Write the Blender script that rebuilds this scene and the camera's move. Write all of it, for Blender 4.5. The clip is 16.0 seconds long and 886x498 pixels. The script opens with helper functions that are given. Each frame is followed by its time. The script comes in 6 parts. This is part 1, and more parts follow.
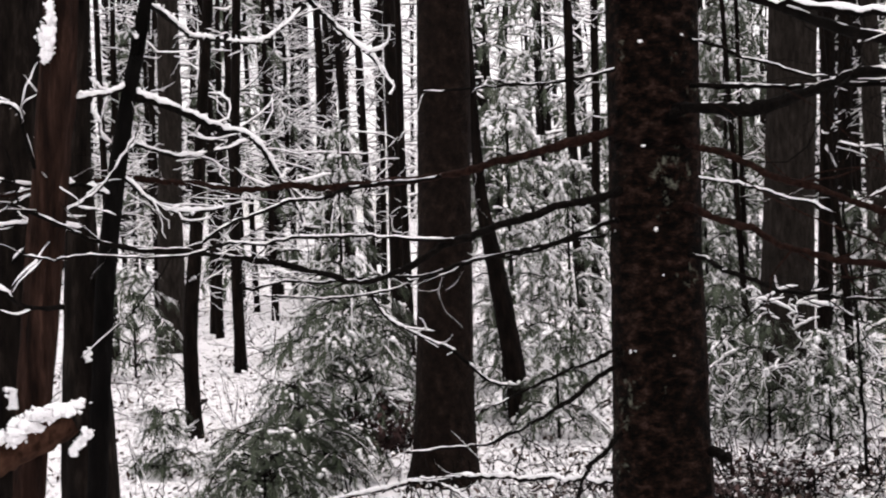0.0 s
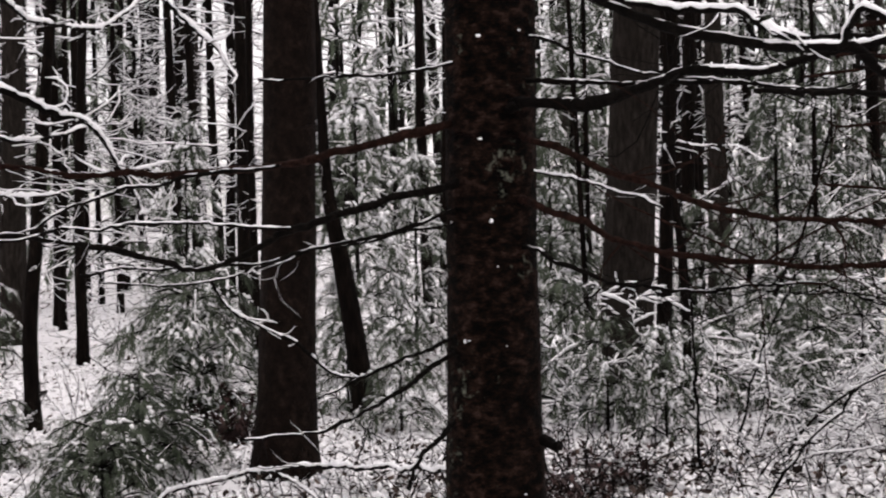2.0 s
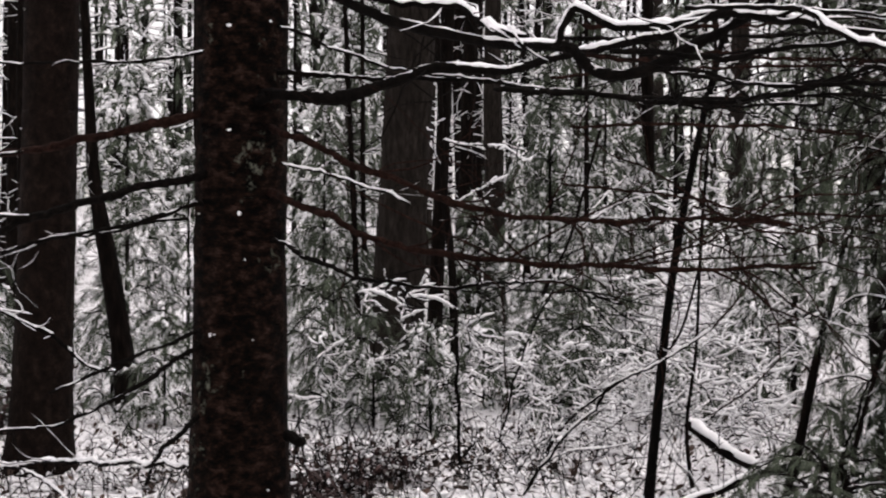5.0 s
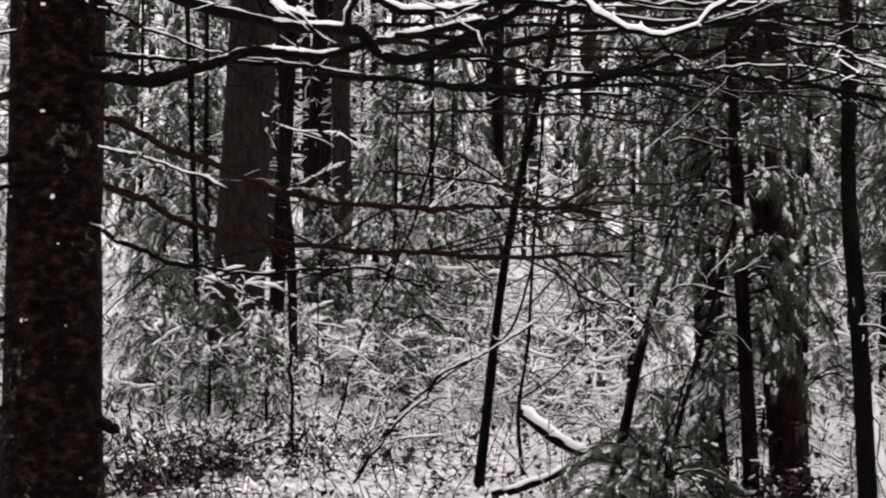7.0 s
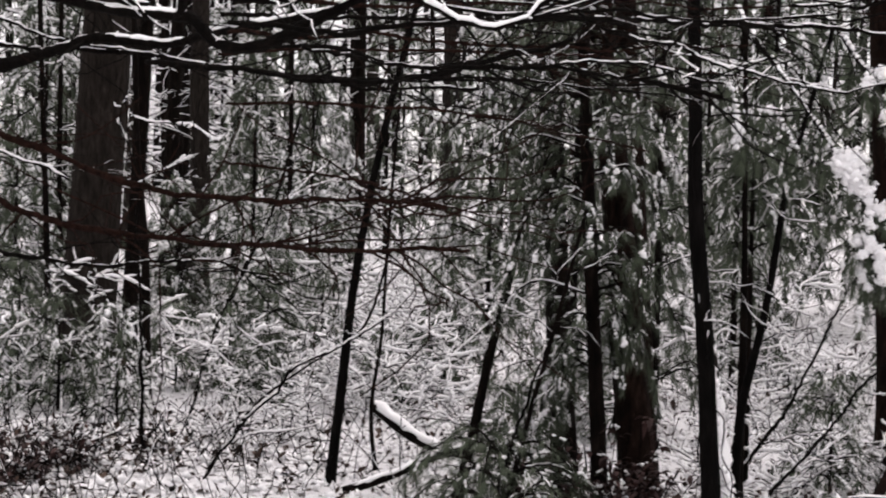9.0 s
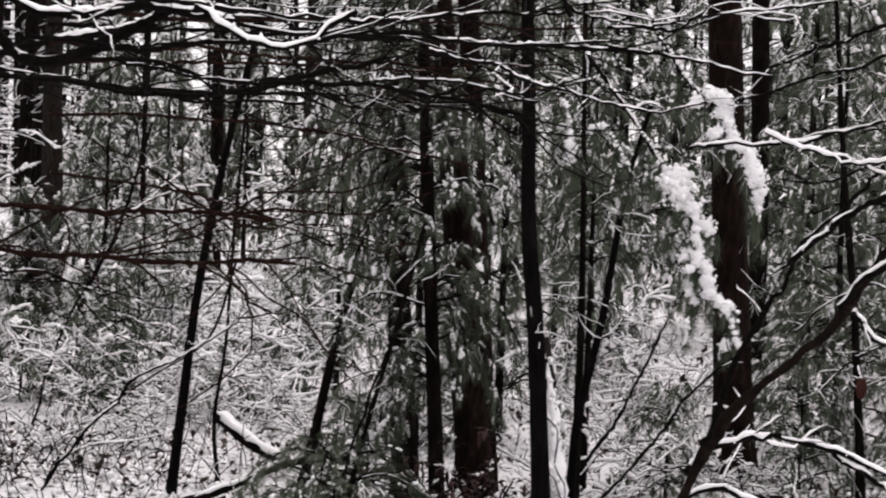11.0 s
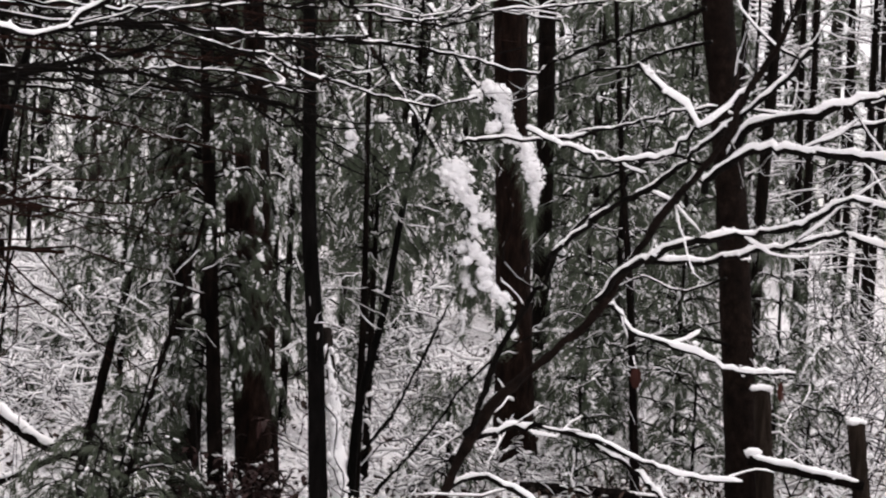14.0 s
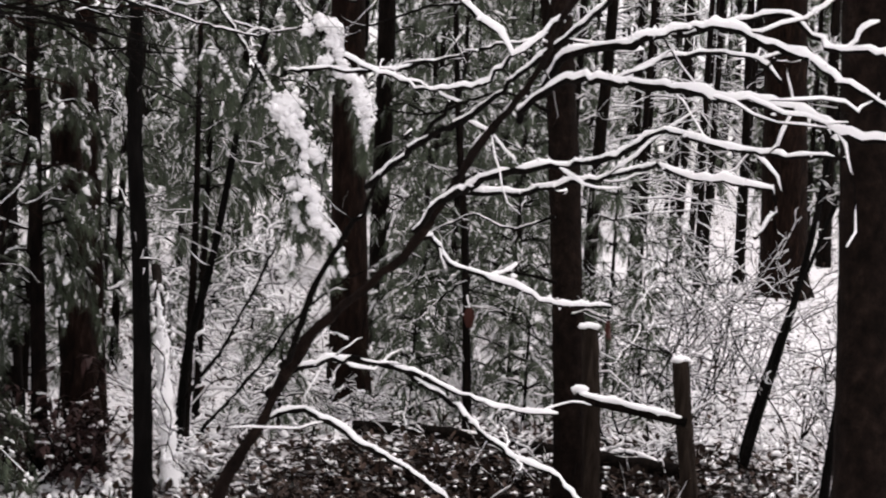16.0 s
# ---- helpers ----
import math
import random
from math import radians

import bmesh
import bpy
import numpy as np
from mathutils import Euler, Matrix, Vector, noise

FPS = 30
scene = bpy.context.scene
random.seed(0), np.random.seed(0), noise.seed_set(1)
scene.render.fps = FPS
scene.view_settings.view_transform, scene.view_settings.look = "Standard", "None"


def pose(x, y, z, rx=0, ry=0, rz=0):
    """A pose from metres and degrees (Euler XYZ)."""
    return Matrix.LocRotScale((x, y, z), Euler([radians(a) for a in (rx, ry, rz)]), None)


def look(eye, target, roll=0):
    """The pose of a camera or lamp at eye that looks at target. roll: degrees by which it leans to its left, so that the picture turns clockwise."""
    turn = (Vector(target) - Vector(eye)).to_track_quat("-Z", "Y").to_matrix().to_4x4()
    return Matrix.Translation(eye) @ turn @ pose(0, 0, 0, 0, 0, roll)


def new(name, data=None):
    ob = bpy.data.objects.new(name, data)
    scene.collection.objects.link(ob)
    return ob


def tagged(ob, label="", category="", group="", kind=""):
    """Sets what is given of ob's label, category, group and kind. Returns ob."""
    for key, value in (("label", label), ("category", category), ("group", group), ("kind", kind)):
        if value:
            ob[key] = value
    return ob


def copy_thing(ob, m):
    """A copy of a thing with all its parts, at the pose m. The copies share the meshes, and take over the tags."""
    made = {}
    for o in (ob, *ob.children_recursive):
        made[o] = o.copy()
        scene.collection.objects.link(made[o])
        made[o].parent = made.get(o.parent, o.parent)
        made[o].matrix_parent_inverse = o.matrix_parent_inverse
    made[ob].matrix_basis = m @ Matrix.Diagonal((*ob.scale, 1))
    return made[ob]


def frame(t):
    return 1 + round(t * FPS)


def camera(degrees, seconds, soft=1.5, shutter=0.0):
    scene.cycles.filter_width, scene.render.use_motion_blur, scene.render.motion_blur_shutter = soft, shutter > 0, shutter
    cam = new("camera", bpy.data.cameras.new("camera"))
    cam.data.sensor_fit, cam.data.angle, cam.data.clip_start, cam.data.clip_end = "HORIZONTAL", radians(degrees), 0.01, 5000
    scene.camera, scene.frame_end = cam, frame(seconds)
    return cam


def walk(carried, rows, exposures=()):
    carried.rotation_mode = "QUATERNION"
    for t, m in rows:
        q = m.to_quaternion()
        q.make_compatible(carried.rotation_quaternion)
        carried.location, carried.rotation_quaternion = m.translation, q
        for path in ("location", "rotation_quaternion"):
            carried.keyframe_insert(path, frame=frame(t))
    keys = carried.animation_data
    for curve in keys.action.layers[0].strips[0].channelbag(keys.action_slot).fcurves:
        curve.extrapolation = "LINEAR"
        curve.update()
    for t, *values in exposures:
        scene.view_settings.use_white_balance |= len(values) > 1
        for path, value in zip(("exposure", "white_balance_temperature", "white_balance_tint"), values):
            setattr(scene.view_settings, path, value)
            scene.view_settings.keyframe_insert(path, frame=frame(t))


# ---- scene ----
# ---- camera and its way ----
cam = camera(30.5, 16.0, soft=2.0, shutter=0.5)
PATH = [
    (0, (0.04, -0.006, 1.634), (0.025, 1.994, 1.612), -1.7),
    (0.5, (0.052, -0.048, 1.625), (0.077, 1.951, 1.601), -1.5),
    (1, (0.074, -0.086, 1.613), (0.142, 1.913, 1.586), -1.3),
    (1.5, (0.081, -0.075, 1.611), (0.198, 1.921, 1.581), -1.0),
    (2, (0.1, -0.06, 1.607), (0.265, 1.933, 1.577), -0.9),
    (2.5, (0.131, -0.066, 1.604), (0.342, 1.923, 1.574), -0.7),
    (3, (0.176, -0.065, 1.605), (0.43, 1.918, 1.575), -0.5),
    (3.5, (0.205, -0.033, 1.599), (0.503, 1.945, 1.57), -0.5),
    (4, (0.224, -0.023, 1.601), (0.564, 1.948, 1.57), -0.3),
    (6.5, (0.375, -0.083, 1.587), (0.917, 1.842, 1.545), 1.0),
    (7, (0.42, -0.062, 1.587), (1.007, 1.85, 1.541), 1.0),
    (7.5, (0.436, -0.037, 1.583), (1.067, 1.86, 1.535), 1.2),
    (8, (0.459, -0.027, 1.581), (1.128, 1.857, 1.531), 1.3),
    (8.5, (0.487, -0.016, 1.583), (1.192, 1.855, 1.532), 1.4),
    (9, (0.488, -0.053, 1.582), (1.232, 1.802, 1.534), 1.6),
    (11.5, (0.597, -0.179, 1.602), (1.528, 1.592, 1.575), 2.4),
    (12, (0.596, -0.184, 1.604), (1.565, 1.565, 1.58), 2.7),
    (12.5, (0.601, -0.189, 1.606), (1.607, 1.54, 1.584), 2.8),
    (13, (0.618, -0.194, 1.611), (1.657, 1.515, 1.589), 2.9),
    (13.5, (0.628, -0.208, 1.609), (1.702, 1.48, 1.584), 2.9),
    (14, (0.641, -0.227, 1.608), (1.75, 1.437, 1.575), 2.8),
    (14.5, (0.647, -0.245, 1.601), (1.795, 1.392, 1.554), 2.7),
    (15, (0.662, -0.246, 1.595), (1.85, 1.362, 1.532), 2.9),
    (15.5, (0.69, -0.249, 1.579), (1.915, 1.33, 1.501), 3.1),
    (16, (0.73, -0.235, 1.576), (1.992, 1.314, 1.485), 3.5),
]
walk(cam, [(t, look(eye, target, roll)) for t, eye, target, roll in PATH], [(0, 0.96, 6800, 17), (1, 0.74, 6800, 17), (2, 0.71, 6800, 17), (4, 0.72, 6800, 17), (7, 0.75, 6800, 17), (9, 0.8, 6800, 17), (12.5, 0.8, 6800, 17), (16, 0.86, 6800, 17)])

# ---- light and sky: heavy overcast over a snowy wood ----
world = bpy.data.worlds.new("overcast_sky")
scene.world = world
world.use_nodes = True
nt = world.node_tree
bg = nt.nodes["Background"]
sky = nt.nodes.new("ShaderNodeTexSky")
sky.sky_type, sky.sun_disc = "NISHITA", False
sky.sun_elevation, sky.sun_rotation = radians(68), radians(150)
sky.air_density, sky.dust_density, sky.ozone_density = 1.0, 1.0, 1.0
soft_sky = nt.nodes.new("ShaderNodeHueSaturation")
soft_sky.inputs["Saturation"].default_value = 0.12
nt.links.new(sky.outputs["Color"], soft_sky.inputs["Color"])
nt.links.new(soft_sky.outputs["Color"], bg.inputs["Color"])
bg.inputs["Strength"].default_value = 0.135
sun = new("sun", bpy.data.lights.new("sun", "SUN"))
sun.data.energy, sun.data.angle, sun.data.color = 1.5, radians(70), (1.0, 0.97, 0.95)
sun.matrix_world = pose(0, 0, 30, 22, 0, 150)


# ---- materials ----
def material(name):
    m = bpy.data.materials.new(name)
    m.use_nodes = True
    n, l = m.node_tree.nodes, m.node_tree.links
    return m, n, l, n["Principled BSDF"]


def ramp(n, l, source, stops):
    r = n.new("ShaderNodeValToRGB")
    while len(r.color_ramp.elements) < len(stops):
        r.color_ramp.elements.new(0.5)
    for e, (p, c) in zip(r.color_ramp.elements, stops):
        e.position, e.color = p, (*c, 1)
    l.new(source, r.inputs["Fac"])
    return r.outputs["Color"]


def texture(n, l, scale, detail=6, stretch=(1, 1, 1), rough=0.6, space="Object"):
    co, mp, tx = n.new("ShaderNodeTexCoord"), n.new("ShaderNodeMapping"), n.new("ShaderNodeTexNoise")
    mp.inputs["Scale"].default_value = stretch
    tx.inputs["Scale"].default_value, tx.inputs["Detail"].default_value, tx.inputs["Roughness"].default_value = scale, detail, rough
    l.new(co.outputs[space], mp.inputs["Vector"])
    l.new(mp.outputs["Vector"], tx.inputs["Vector"])
    return tx.outputs["Fac"]


def bumped(n, l, bsdf, height, strength, distance):
    b = n.new("ShaderNodeBump")
    b.inputs["Strength"].default_value, b.inputs["Distance"].default_value = strength, distance
    l.new(height, b.inputs["Height"])
    l.new(b.outputs["Normal"], bsdf.inputs["Normal"])


def mixed(n, l, fac, a, b):
    x = n.new("ShaderNodeMix")
    x.data_type = "RGBA"
    l.new(fac, x.inputs["Factor"])
    l.new(a, x.inputs["A"])
    l.new(b, x.inputs["B"])
    return x.outputs["Result"]


def bark_material(name, dark, mid, light, patch=None, patch_from=0.62, stretch=0.25, scale=26):
    m, n, l, b = material(name)
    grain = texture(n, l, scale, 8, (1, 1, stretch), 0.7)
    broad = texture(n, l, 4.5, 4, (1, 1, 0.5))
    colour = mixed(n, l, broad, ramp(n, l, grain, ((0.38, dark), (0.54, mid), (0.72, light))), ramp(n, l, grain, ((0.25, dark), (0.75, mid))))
    if patch:
        spots = texture(n, l, 30, 5, (1, 1, 0.8), 0.65)
        zone = texture(n, l, 3.1, 2)
        both = n.new("ShaderNodeMath")
        both.operation = "MULTIPLY"
        l.new(spots, both.inputs[0])
        l.new(zone, both.inputs[1])
        mask = ramp(n, l, both.outputs["Value"], ((patch_from * 0.5, (0, 0, 0)), (patch_from * 0.5 + 0.05, (1, 1, 1))))
        rgb = n.new("ShaderNodeRGB")
        rgb.outputs[0].default_value = (*patch, 1)
        colour = mixed(n, l, mask, colour, rgb.outputs[0])
    l.new(colour, b.inputs["Base Color"])
    b.inputs["Roughness"].default_value = 0.9
    b.inputs["Specular IOR Level"].default_value = 0.05
    bumped(n, l, b, grain, 1.0, 0.03)
    return m


def mottled_bark():
    """Flaking bark: dark ground, brown plates, pale lichen in the roughest spots."""
    m, n, l, b = material("bark_with_lichen")
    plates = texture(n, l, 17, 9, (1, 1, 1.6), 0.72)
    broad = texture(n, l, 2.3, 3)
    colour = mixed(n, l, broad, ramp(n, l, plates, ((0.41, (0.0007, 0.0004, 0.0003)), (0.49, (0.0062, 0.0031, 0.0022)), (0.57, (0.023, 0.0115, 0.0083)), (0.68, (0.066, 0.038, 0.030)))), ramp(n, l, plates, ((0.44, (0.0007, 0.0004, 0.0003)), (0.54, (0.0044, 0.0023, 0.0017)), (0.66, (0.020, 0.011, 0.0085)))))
    spots, zone = texture(n, l, 24, 7, (1, 1, 0.9), 0.7), texture(n, l, 2.6, 2)
    both = n.new("ShaderNodeMath")
    both.operation = "MULTIPLY"
    l.new(spots, both.inputs[0])
    l.new(zone, both.inputs[1])
    pale = n.new("ShaderNodeRGB")
    pale.outputs[0].default_value = (0.13, 0.135, 0.105, 1)
    l.new(mixed(n, l, ramp(n, l, both.outputs["Value"], ((0.335, (0, 0, 0)), (0.40, (1, 1, 1)))), colour, pale.outputs[0]), b.inputs["Base Color"])
    b.inputs["Roughness"].default_value, b.inputs["Specular IOR Level"].default_value = 0.95, 0.05
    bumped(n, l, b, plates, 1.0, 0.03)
    return m


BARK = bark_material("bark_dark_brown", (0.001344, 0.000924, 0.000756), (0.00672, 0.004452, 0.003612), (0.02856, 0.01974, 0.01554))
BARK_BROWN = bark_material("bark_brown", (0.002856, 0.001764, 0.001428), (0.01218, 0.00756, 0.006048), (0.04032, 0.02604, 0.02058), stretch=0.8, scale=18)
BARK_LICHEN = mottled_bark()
BARK_GREY = bark_material("bark_grey", (0.00672, 0.005376, 0.004536), (0.02352, 0.0189, 0.01613), (0.063, 0.05208, 0.04452))
BARK_RED = bark_material("bark_red_brown", (0.00168, 0.000924, 0.000756), (0.0135, 0.0072, 0.0054), (0.052, 0.030, 0.0225))
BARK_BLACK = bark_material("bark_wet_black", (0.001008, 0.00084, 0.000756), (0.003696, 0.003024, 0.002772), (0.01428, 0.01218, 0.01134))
TWIG = bark_material("limb_bark", (0.001344, 0.001008, 0.00084), (0.00546, 0.004032, 0.00336), (0.02016, 0.0147, 0.01218), stretch=1, scale=45)
LIMB_RED = bark_material("wet_red_limb_bark", (0.0045, 0.0022, 0.0017), (0.026, 0.0115, 0.0085), (0.078, 0.036, 0.027), stretch=1, scale=45)
POST_WOOD = bark_material("weathered_post_wood", (0.008, 0.0056, 0.0042), (0.028, 0.02, 0.0155), (0.06, 0.046, 0.036), stretch=0.08, scale=40)
ROT_WOOD = bark_material("rotten_red_wood", (0.012, 0.005, 0.003), (0.06, 0.028, 0.018), (0.13, 0.07, 0.045), stretch=0.6)

BARK_DEAD = bark_material("dead_red_bark", (0.003, 0.0016, 0.0013), (0.03, 0.015, 0.011), (0.11, 0.058, 0.042), stretch=0.14, scale=24)
BARK_ROUGH = bark_material("rough_grey_bark", (0.0014, 0.001, 0.0009), (0.012, 0.0088, 0.0072), (0.075, 0.058, 0.048), stretch=0.2, scale=22)


def snow_material():
    m, n, l, b = material("fresh_snow")
    l.new(ramp(n, l, texture(n, l, 9, 5), ((0.3, (0.86, 0.855, 0.87)), (0.7, (0.92, 0.915, 0.92)))), b.inputs["Base Color"])
    b.inputs["Roughness"].default_value = 0.75
    b.inputs["Specular IOR Level"].default_value = 0.25
    bumped(n, l, b, texture(n, l, 70, 6), 0.5, 0.01)
    return m


SNOW = snow_material()


def ground_material():
    m, n, l, b = material("snow_over_leaf_litter")
    fine, broad = texture(n, l, 16, 6, rough=0.7), texture(n, l, 0.9, 3)
    height = n.new("ShaderNodeMath")
    height.operation = "MULTIPLY_ADD"
    height.inputs[1].default_value = 0.45
    l.new(broad, height.inputs[0])
    l.new(fine, height.inputs[2])
    cover = ramp(n, l, height.outputs["Value"], ((0.60, (0, 0, 0)), (0.66, (1, 1, 1))))
    litter = ramp(n, l, texture(n, l, 45, 4), ((0.3, (0.008, 0.006, 0.005)), (0.7, (0.05, 0.035, 0.028))))
    white = ramp(n, l, texture(n, l, 5, 4), ((0.3, (0.80, 0.79, 0.81)), (0.7, (0.88, 0.875, 0.885))))
    l.new(mixed(n, l, cover, litter, white), b.inputs["Base Color"])
    b.inputs["Roughness"].default_value = 0.8
    b.inputs["Specular IOR Level"].default_value = 0.2
    bumped(n, l, b, height.outputs["Value"], 0.8, 0.05)
    return m


def leaf_material(name, a, c, rough=0.6):
    m, n, l, b = material(name)
    g = n.new("ShaderNodeNewGeometry")
    l.new(ramp(n, l, g.outputs["Random Per Island"], ((0.0, a), (1.0, c))), b.inputs["Base Color"])
    b.inputs["Roughness"].default_value = rough
    b.inputs["Specular IOR Level"].default_value = 0.25
    return m


GROUND = ground_material()
NEEDLE = leaf_material("pine_needles", (0.026, 0.038, 0.022), (0.088, 0.108, 0.070))
LITTER = leaf_material("dead_leaves", (0.008, 0.005, 0.004), (0.06, 0.036, 0.026), 0.8)
RED_LEAF = leaf_material("withered_red_leaf", (0.03, 0.007, 0.005), (0.08, 0.022, 0.015), 0.7)
BROWN_LEAF = leaf_material("withered_brown_leaves", (0.012, 0.005, 0.0045), (0.045, 0.02, 0.018), 0.8)


# ---- geometry helpers ----
def ground_z(x, y):
    """The ground: nearly level close by, rising gently into the wood."""
    v = Vector((x, y, 0))
    far = min(max(math.hypot(x, y) - 11.0, 0.0), 45.0) * min(1.0, max(0.0, (y + 4.0) / 8.0))
    return 0.10 * noise.noise(v * 0.23) + 0.045 * noise.noise(v * 0.9) + 0.05 * far * far / (far + 2.5)


def smooth(points, step):
    """A smooth line through the control points, with a point about every step metres."""
    p = np.array(points, float)
    p = np.vstack([2 * p[0] - p[1], p, 2 * p[-1] - p[-2]])
    out = []
    for a, b, c, d in zip(p, p[1:], p[2:], p[3:]):
        k = max(1, int(np.linalg.norm(c - b) / step))
        t = (np.arange(k) / k)[:, None]
        out.append(0.5 * (2 * b + (c - a) * t + (2 * a - 5 * b + 4 * c - d) * t**2 + (3 * b - a - 3 * c + d) * t**3))
    return np.vstack(out + [p[-2][None]])


class Buffer:
    """Gathers the faces of one mesh."""

    def __init__(self):
        self.v, self.f, self.n = [], [], 0

    def add(self, verts, faces):
        self.v.append(np.asarray(verts, float).reshape(-1, 3))
        self.f.append(np.asarray(faces, int) + self.n)
        self.n += len(self.v[-1])

    def tube(self, line, wide, high=None, sides=5, rough=0.0, rng=None):
        line = np.asarray(line, float)
        k = len(line)
        wide = np.broadcast_to(wide, k)
        high = wide if high is None else np.broadcast_to(high, k)
        tan = np.gradient(line, axis=0)
        tan /= np.linalg.norm(tan, axis=1)[:, None] + 1e-9
        side = np.stack([tan[:, 1], -tan[:, 0], 0 * tan[:, 0]], 1)
        flat = np.linalg.norm(side, axis=1)
        side[flat < 0.12] = (1, 0, 0)
        side /= np.linalg.norm(side, axis=1)[:, None]
        up = np.cross(side, tan)
        up /= np.linalg.norm(up, axis=1)[:, None] + 1e-9
        a = np.arange(sides) * 2 * np.pi / sides
        ring = line[:, None] + side[:, None] * (np.cos(a)[None, :, None] * wide[:, None, None]) + up[:, None] * (np.sin(a)[None, :, None] * high[:, None, None])
        if rough:
            ring = line[:, None] + (ring - line[:, None]) * rng.uniform(1 - rough, 1 + rough, (k, sides, 1))
        i, j = np.meshgrid(np.arange(k - 1), np.arange(sides), indexing="ij")
        q = np.stack([i * sides + j, i * sides + (j + 1) % sides, (i + 1) * sides + (j + 1) % sides, (i + 1) * sides + j], -1).reshape(-1, 4)
        self.add(np.vstack([ring.reshape(-1, 3), line[:1], line[-1:]]), q)
        if sides < 6:
            return
        n0, b = self.n - k * sides - 2, k * sides
        j = np.arange(sides)
        self.f.append(np.stack([j * 0 + b, (j + 1) % sides, j], -1) + n0)
        self.f.append(np.stack([j * 0 + b + 1, (k - 1) * sides + j, (k - 1) * sides + (j + 1) % sides], -1) + n0)

    def blob(self, centre, size, rng, sides=6, rings=4):
        """An uneven lump."""
        th = np.linspace(0, np.pi, rings + 1)[1:-1]
        ph = np.arange(sides) * 2 * np.pi / sides
        d = np.stack([np.sin(th)[:, None] * np.cos(ph), np.sin(th)[:, None] * np.sin(ph), np.cos(th)[:, None] + 0 * ph], -1).reshape(-1, 3)
        d = np.vstack([d, [[0, 0, 1], [0, 0, -1]]]) * rng.uniform(0.74, 1.2, (len(d) + 2, 1))
        m, top = rings - 1, (rings - 1) * sides
        i, j = np.meshgrid(np.arange(m - 1), np.arange(sides), indexing="ij")
        self.add(np.asarray(centre) + d * size, np.stack([i * sides + j, (i + 1) * sides + j, (i + 1) * sides + (j + 1) % sides, i * sides + (j + 1) % sides], -1).reshape(-1, 4))
        n0 = self.n - top - 2
        j = np.arange(sides)
        self.f.append(np.stack([j * 0 + top, j, (j + 1) % sides], -1) + n0)
        self.f.append(np.stack([j * 0 + top + 1, (m - 1) * sides + (j + 1) % sides, (m - 1) * sides + j], -1) + n0)

    def chip(self, centre, size, rng):
        """A small uneven lump of eight faces."""
        d = np.array(((1, 0, 0), (-1, 0, 0), (0, 1, 0), (0, -1, 0), (0, 0, 1), (0, 0, -1))) * rng.uniform(0.55, 1.35, (6, 1)) + rng.normal(0, 0.2, (6, 3))
        self.add(np.asarray(centre) + d * size, ((0, 2, 4), (2, 1, 4), (1, 3, 4), (3, 0, 4), (2, 0, 5), (1, 2, 5), (3, 1, 5), (0, 3, 5)))

    def fluff(self, centre, size, rng, count=34, squash=(1, 1, 0.85)):
        """A clump of snow: an uneven core under many small crumbs."""
        squash, centre = np.asarray(squash), np.asarray(centre)
        self.blob(centre, size * squash * rng.uniform(0.55, 0.88, 3), rng, 9, 6)
        d = rng.normal(0, 1, (count, 3))
        d /= np.linalg.norm(d, axis=1)[:, None]
        for way in d:
            f = size * rng.uniform(0.08, 0.27)
            self.chip(centre + way * squash * size * rng.uniform(0.4, 1.1), np.array((f, f, f * 0.85)) * rng.uniform(0.8, 1.5, 3), rng)

    def blades(self, roots, ways, lengths, width, droop=0.35, bend=True):
        """Slender blades, each two triangles that bend downwards."""
        roots, ways, lengths = np.asarray(roots), np.asarray(ways), np.asarray(lengths)[:, None]
        ways = ways / (np.linalg.norm(ways, axis=1)[:, None] + 1e-9)
        side = np.cross(ways, (0.31, 0.22, 0.92))
        side /= np.linalg.norm(side, axis=1)[:, None] + 1e-9
        tip = roots + ways * lengths - np.array((0, 0, 1)) * lengths * droop
        if not bend:
            self.add(np.stack([roots - side * width / 2, roots + side * width / 2, tip], 1).reshape(-1, 3), np.arange(len(roots) * 3).reshape(-1, 3))
            return
        mid = roots + ways * lengths * 0.55
        v = np.stack([roots, mid - side * width / 2, mid + side * width / 2, tip], 1).reshape(-1, 3)
        b = np.arange(len(roots))[:, None] * 4
        self.add(v, np.vstack([b + (0, 1, 2), b + (1, 3, 2)]))

    def stamp(self, model, places, axes, sizes):
        """Copies of one small model, each turned to its axes and scaled."""
        verts, faces = model
        if not len(places) or not len(verts):
            return
        v = np.einsum("ka,nab->nkb", verts, axes) * np.asarray(sizes)[:, None, None] + np.asarray(places)[:, None]
        f = faces[None] + (np.arange(len(places)) * len(verts))[:, None, None]
        self.add(v.reshape(-1, 3), f.reshape(-1, faces.shape[1]))

    def mesh(self, name, mat, shade=True):
        me = bpy.data.meshes.new(name)
        if self.v:
            v = np.vstack(self.v)
            corners = np.concatenate([np.asarray(block).ravel() for block in self.f])
            totals = np.concatenate([np.full(len(block), np.asarray(block).shape[1]) for block in self.f])
            me.vertices.add(len(v))
            me.vertices.foreach_set("co", v.ravel())
            me.loops.add(len(corners))
            me.loops.foreach_set("vertex_index", corners)
            me.polygons.add(len(totals))
            me.polygons.foreach_set("loop_start", np.concatenate([[0], np.cumsum(totals)[:-1]]))
            me.update(calc_edges=True)
        me.materials.append(mat)
        if shade:
            me.shade_smooth()
        return me


def part(name, buf, mat, parent, label="", shade=True):
    ob = new(name, buf.mesh(name, mat, shade))
    ob.parent = parent
    return tagged(ob, label) if label else ob


